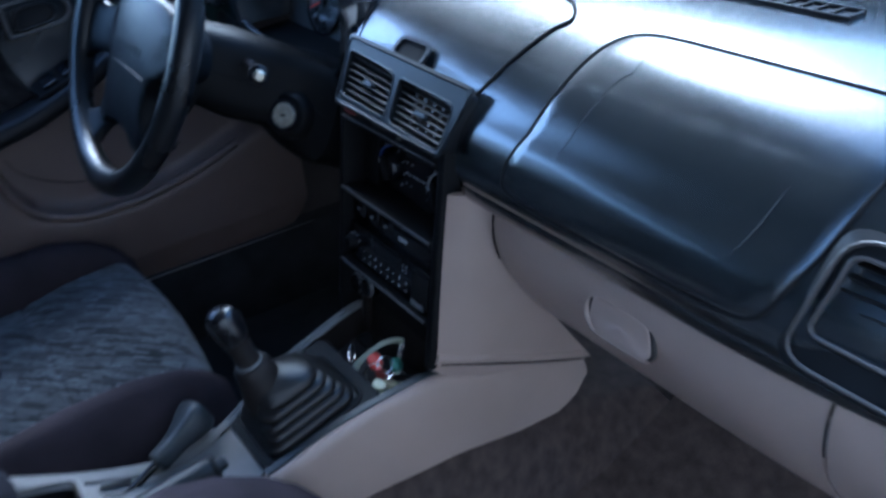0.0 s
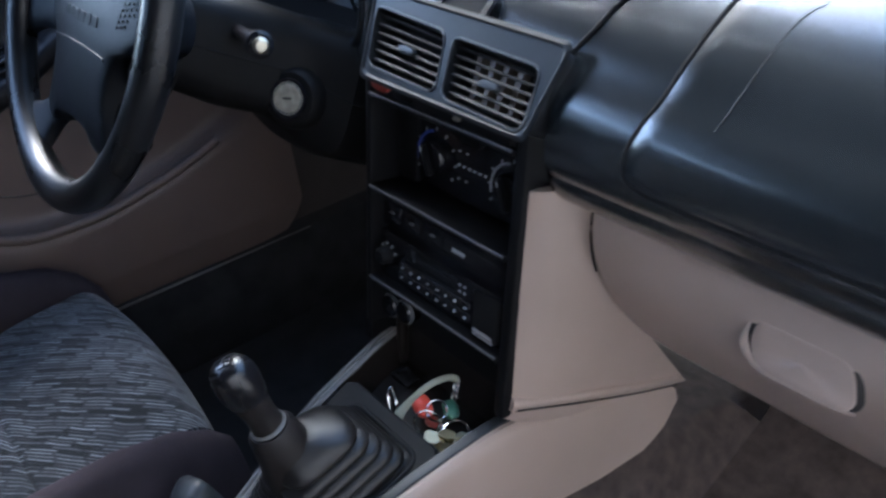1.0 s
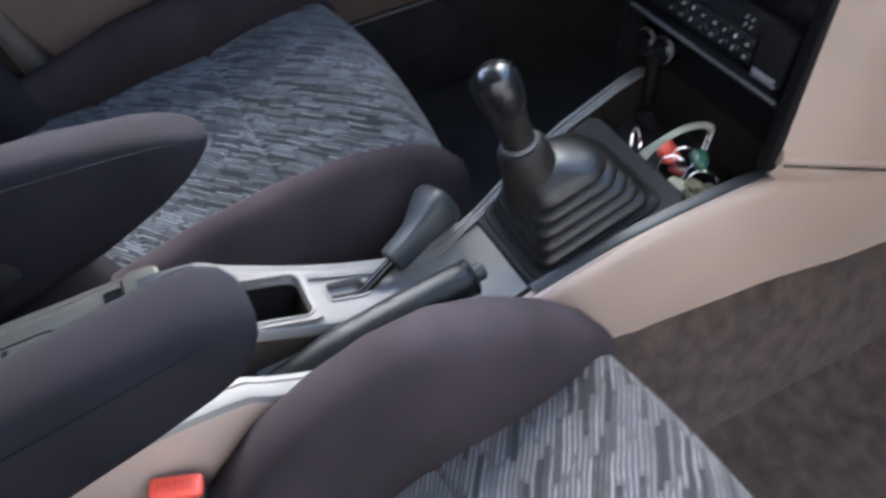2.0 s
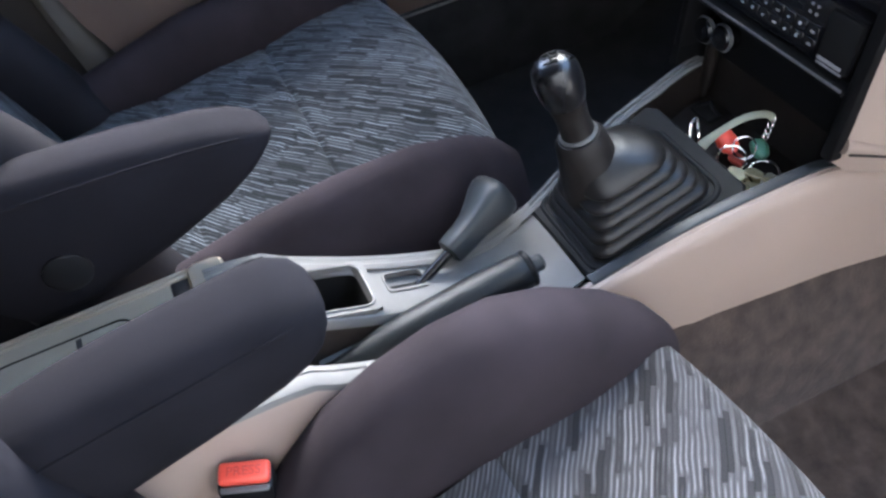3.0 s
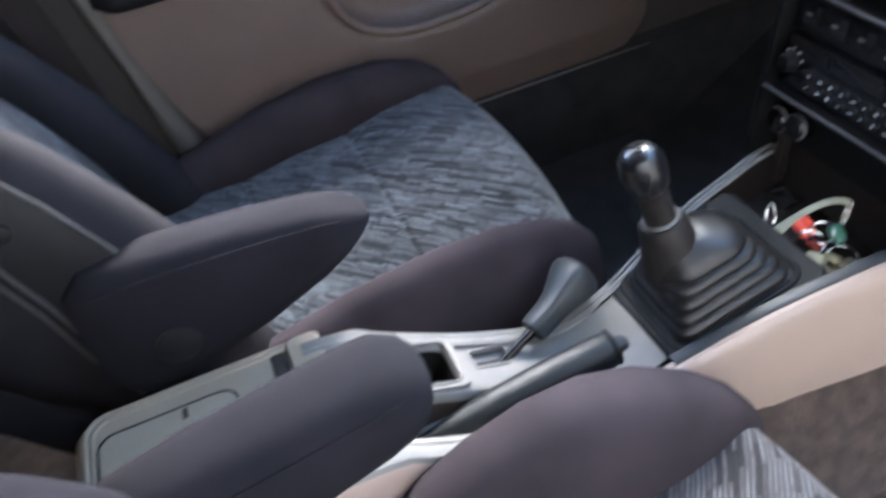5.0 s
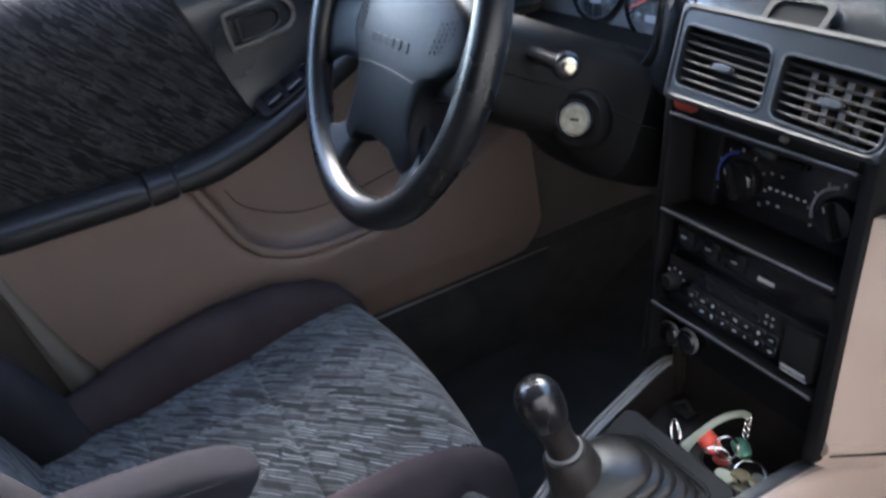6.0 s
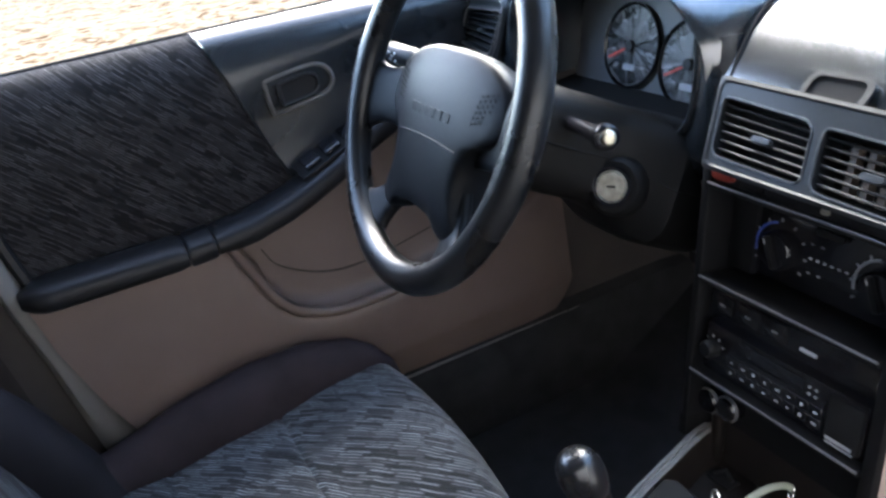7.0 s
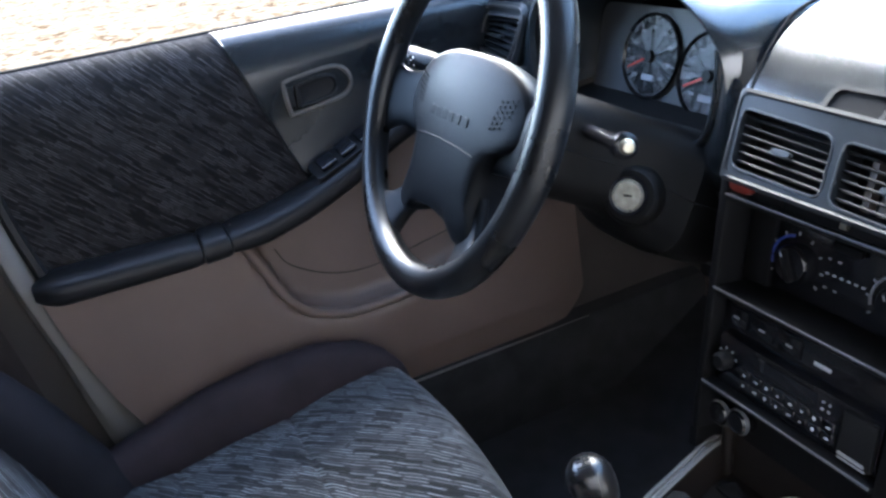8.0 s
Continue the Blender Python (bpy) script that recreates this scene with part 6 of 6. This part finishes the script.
# ---- seats ----
def seat(base_x, s, cloth, label, arm_up):
    """s = -1: the seat's inner side is at its right (driver), 1: at its left."""
    top = thing("driver_seat" if s < 0 else "passenger_seat", (base_x, 0.1, 0.0), label, "car seat", "front seats")
    X = lambda u: base_x + s * u  # u grows outwards, away from the console
    HW = 0.185 if s < 0 else 0.182
    # cushion insert: a domed slab with a rolled front edge
    line = [(-0.16, 0.250), (-0.05, 0.252), (0.08, 0.264), (0.18, 0.279), (0.26, 0.292), (0.305, 0.296), (0.328, 0.288), (0.340, 0.265), (0.338, 0.20), (0.325, 0.11)]
    fine = spline([(0, y, z) for y, z in line], 24)
    rows = []
    for p in fine:
        row = []
        for k in range(33):
            u = -1 + 2 * k / 32
            seam = 0.0045 * math.exp(-((p.y - 0.145) / 0.0038) ** 2) + 0.0045 * math.exp(-((p.y + 0.02) / 0.0038) ** 2) + 0.0018 * math.sin(p.y * 42 + u * 2.0) + 0.003 * math.exp(-((abs(u) - 0.33) / 0.03) ** 2) * (p.y < 0.145)
            row.append((X(u * (HW - (0.03 * max(0, 0.3 - p.y) / 0.3 if u < 0 and s > 0 else 0))), p.y - 0.012 * u * u * (p.y > 0.3), p.z - 0.012 * u * u + 0.004 - seam * (p.z > 0.2)))
        rows.append(row)
    part("seat_cushion", sheet(rows, 0.06, (0, -0.4, -0.9)), cloth, top, "grey-blue cloth with broken pale pinstripes")
    part("cushion_base", box(min(X(-0.17), X(0.17)), max(X(-0.17), X(0.17)), -0.16, 0.27, 0.10, 0.20, 0.02), VELOUR, top)
    part("seat_rail", box(min(X(-0.20), X(0.20)), max(X(-0.20), X(0.20)), -0.22, 0.24, 0.02, 0.10, 0.01), VOID, top)
    # bolsters
    for side in (-1, 1):
        rings = []
        profile = ((-0.17, 0.27, 0.04), (-0.06, 0.295, 0.048), (0.04, 0.322, 0.052), (0.13, 0.335, 0.053), (0.22, 0.334, 0.052), (0.28, 0.318, 0.048), (0.315, 0.295, 0.042), (0.338, 0.265, 0.032), (0.345, 0.235, 0.018))
        if side < 0 and s > 0:
            profile = ((-0.10, 0.215, 0.030), (-0.05, 0.26, 0.040), (-0.01, 0.305, 0.047), (0.03, 0.345, 0.050), (0.08, 0.374, 0.052), (0.13, 0.390, 0.053), (0.18, 0.392, 0.053), (0.23, 0.374, 0.052), (0.28, 0.340, 0.048), (0.315, 0.305, 0.042), (0.338, 0.270, 0.032), (0.345, 0.235, 0.018))
        for y, crest, w in profile:
            if side < 0 and s < 0:
                w *= 0.72
            mid = HW + (0.022 if side < 0 and s > 0 else w * 0.85)
            zc = (crest + 0.10) / 2
            hh = (crest - 0.10) / 2
            ring = []
            for a, b in oval(1, 1, 2.3, 36):
                lean = 0.030 * (1 - (b + 1) / 2)
                ring.append((X(side * (mid + a * w + lean)), y, zc + b * hh))
            rings.append(ring)
        part("bolster", loft(rings), VELOUR, top, "plum-grey velour bolster")
    # backrest: leans back
    lean = Vector((0, -0.535, 0.845)).normalized()
    out = Vector((0, 0.845, 0.535)).normalized()
    root = Vector((base_x + s * 0.008, -0.075, 0.235))

    def bp(u, d, h):
        return root + Vector((s * u, 0, 0)) + lean * h + out * d

    swell = 0.095 if s < 0 else 0.0
    rows = []
    for i in range(16):
        h = 0.60 * i / 15
        full = math.sin(min(1, h / 0.30) * math.pi / 2)
        rows.append([bp(-0.170 + 0.34 * k / 16, -0.070 + 0.02 * math.sin(h / 0.62 * math.pi) + full * (0.035 * (s < 0) + swell * max(0, 0.55 - k / 16) ** 1.3), h) for k in range(17)])
    part("backrest", sheet(rows, 0.09, -out), cloth, top, "striped cloth backrest")
    part("backrest_shell", loft([[bp(a * w, -0.125 + b * 0.045, h) for a, b in oval(1, 1, 4, 24)] for h, w in ((-0.04, 0.20), (0.1, 0.235), (0.35, 0.235), (0.55, 0.21), (0.64, 0.17), (0.66, 0.12))]), VELOUR_BLUE, top, "dark velour backrest shell")
    DEPTH = [(-0.03, 0.040), (0.06, 0.060), (0.12, 0.090), (0.18, 0.106), (0.24, 0.113), (0.34, 0.114), (0.42, 0.098), (0.50, 0.070), (0.56, 0.050), (0.62, 0.03)] if s < 0 else [(-0.03, 0.020), (0.06, 0.030), (0.10, 0.046), (0.155, 0.072), (0.24, 0.087), (0.30, 0.080), (0.365, 0.061), (0.46, 0.040), (0.56, 0.028), (0.62, 0.02)]
    FLARE = [(-0.03, 0.038), (0.06, 0.047), (0.16, 0.050), (0.30, 0.050), (0.42, 0.045), (0.54, 0.038), (0.62, 0.025)]
    deep = [(p.x, p.y) for p in spline([(h, d, 0) for h, d in DEPTH], 3)]
    rise = 0.005 if s < 0 else -0.015

    def flank(h, d):
        """How far inboard the inner bolster's skin stands at height h and depth d."""
        w, b = curve_at(FLARE, h), curve_at(deep, h)
        q = min(0.999, abs(d - rise) / b)
        return -(0.165 + w * 0.8) - w * (1 - q ** 2.4) ** (1 / 2.4)

    for side in (-1, 1):
        rings = []
        for k in range(27):
            h = -0.03 + 0.65 * k / 26
            w = curve_at(FLARE, h)
            if side < 0:
                d, mid = curve_at(deep, h), rise
            else:
                d, mid = curve_at([(-0.03, 0.035), (0.06, 0.055), (0.16, 0.070), (0.30, 0.074), (0.42, 0.062), (0.54, 0.045), (0.62, 0.03)], h) - (0.002 if s < 0 else 0.015), -0.038 if s < 0 else -0.05
            rings.append([bp(side * (0.165 + w * 0.8) + a * w, mid + b * d, h) for a, b in oval(1, 1, 2.4, 36)])
        part("back_bolster", loft(rings), VELOUR_BLUE if s < 0 else VELOUR_ARM, top, "velour side bolster, darkened and blued for sky-lit shade" if s < 0 else "plum velour side bolster, darkened for its shade")
    if s < 0:
        # leaf-shaped vinyl panel with piping and a press button on the inner flank
        upper = [(0.13, 0.070), (0.20, 0.083), (0.257, 0.090), (0.31, 0.095), (0.35, 0.094), (0.41, 0.083), (0.46, 0.062)]
        lower = [(0.13, -0.020), (0.20, 0.000), (0.257, 0.021), (0.31, 0.034), (0.35, 0.044), (0.41, 0.058), (0.46, 0.060)]
        rows = []
        for k in range(19):
            h = 0.13 + 0.33 * k / 18
            d0, d1 = curve_at(lower, h), curve_at(upper, h)
            rows.append([bp(flank(h, d0 + (d1 - d0) * j / 6) - 0.0025, d0 + (d1 - d0) * j / 6, h) for j in range(7)])
        panel = part("side_panel", sheet(rows, 0.004, (-1, 0, 0)), PANEL, top, "dark vinyl side panel")
        part("piping", tube([r[-1] for r in rows], 0.0022, 6), PIPING, panel, "grey piping")
        part("piping", tube([r[0] for r in rows], 0.0022, 6), PIPING, panel, "grey piping")
        part("piping", tube([bp(flank(h, d - 0.012) - 0.001, d - 0.012, h) for h, d in lower], 0.0018, 6), PIPING, panel, "grey piping")
        part("press_button", lathe([(0.0085, -0.002), (0.0085, 0.002), (0.0065, 0.0035), (0.0, 0.0035)], aim(tuple(bp(flank(0.325, 0.062) - 0.003, 0.062, 0.325)), (1, 0, 0))), PANEL, panel, "dark press button")
    part("headrest", loft([[bp(a * 0.12, -0.06 + b * 0.045, h) for a, b in oval(1, 1, 3, 20)] for h in (0.70, 0.72, 0.82, 0.86)]), VELOUR_BLUE, top)
    # folding armrest on the inner side
    seams = []
    ax0 = s * (0.108 if s < 0 else 0.116)
    rings = []
    if s < 0:
        shape = ((-0.185, 0.345, 0.470, 0.022), (-0.165, 0.325, 0.487, 0.030), (-0.11, 0.330, 0.487, 0.032), (-0.03, 0.356, 0.480, 0.032), (0.03, 0.384, 0.470, 0.031), (0.056, 0.401, 0.462, 0.029), (0.070, 0.413, 0.456, 0.0245), (0.080, 0.422, 0.449, 0.018), (0.0855, 0.429, 0.442, 0.009))
    else:
        shape = ((-0.19, 0.375, 0.44, 0.026), (-0.165, 0.352, 0.464, 0.037), (-0.11, 0.372, 0.475, 0.040), (-0.07, 0.386, 0.481, 0.041), (-0.03, 0.398, 0.486, 0.041), (0.02, 0.416, 0.491, 0.040), (0.038, 0.425, 0.490, 0.038), (0.052, 0.435, 0.484, 0.032), (0.060, 0.446, 0.475, 0.021), (0.063, 0.455, 0.466, 0.008))
    for y, z0, z1, w in shape:
        rings.append([(ax0 + a * w, y, (z0 + arm_up + z1) / 2 + b * (z1 - z0 - arm_up) / 2) for a, b in oval(1, 1, 3.4 if s < 0 else 2.7, 28)])
    for off in (-1, 1):
        seams.append([Vector((ax0 + off * w * 0.90, y, (z0 + z1) / 2 + (z1 - z0) * (0.40 if s < 0 else 0.31))) for y, z0, z1, w in shape[1:-3]])
    arm = part("armrest", loft(rings), VELOUR_ARM, top, "padded velour folding armrest, darkened and blued for its shade")
    for line in seams:
        part("piping", tube(spline(line, 4), 0.0010, 6), VELOUR_ARM, arm)
    cap = aim((ax0 - s * (0.0315 if s < 0 else 0.0395), -0.115, 0.395), (-s, 0, 0))
    part("pivot_cap", lathe([(0.020, -0.004), (0.020, 0.002), (0.017, 0.004), (0.0, 0.004)], cap), BLACK, arm, "round pivot cap")
    return top


seat(-0.348, -1, CLOTH_DRIVER, "driver's seat in striped cloth with plum velour bolsters and armrest", 0.012)
seat(0.345, 1, CLOTH_PASSENGER, "passenger's seat in striped cloth with plum velour bolsters and armrest", 0.0)

# ---- seat belt buckle ----
buckle = thing("seat_belt_buckle", (0.10, -0.05, 0.20), "black seat belt buckle with a red push button", "seat belt buckle")
bx, bz = Vector((0.30, 0.94, -0.14)).normalized(), Vector((0.06, 0.0, 1.0))
bz = (bz - bx * bz.dot(bx)).normalized()
by = bz.cross(bx)
bk = Matrix(((bx.x, by.x, bz.x, 0.124), (bx.y, by.y, bz.y, -0.040), (bx.z, by.z, bz.z, 0.310), (0, 0, 0, 1))) @ Matrix.Scale(0.88, 4)
part("buckle_body", box(-0.024, 0.024, -0.0135, 0.012, -0.075, 0.001, 0.004, 2, bk), BLACK, buckle, "black plastic body")
press = part("button", box(-0.0225, 0.0225, -0.0095, 0.011, -0.001, 0.0105, 0.0045, 3, bk), RED, buckle, "red push button")
words("PRESS", 0.012, bk @ Matrix.Translation((0, 0, 0.0107)), RED_TEXT, press)
part("tongue_mouth", box(-0.0205, 0.0215, -0.0155, -0.0090, -0.001, 0.0022, 0.001, 1, bk), RAIL_PALE, buckle, "pale edge of the tongue slot")
part("stem", tube([(0.118, -0.042, 0.25), (0.115, -0.06, 0.12)], 0.012, 10, 0.4), BLACK, buckle)
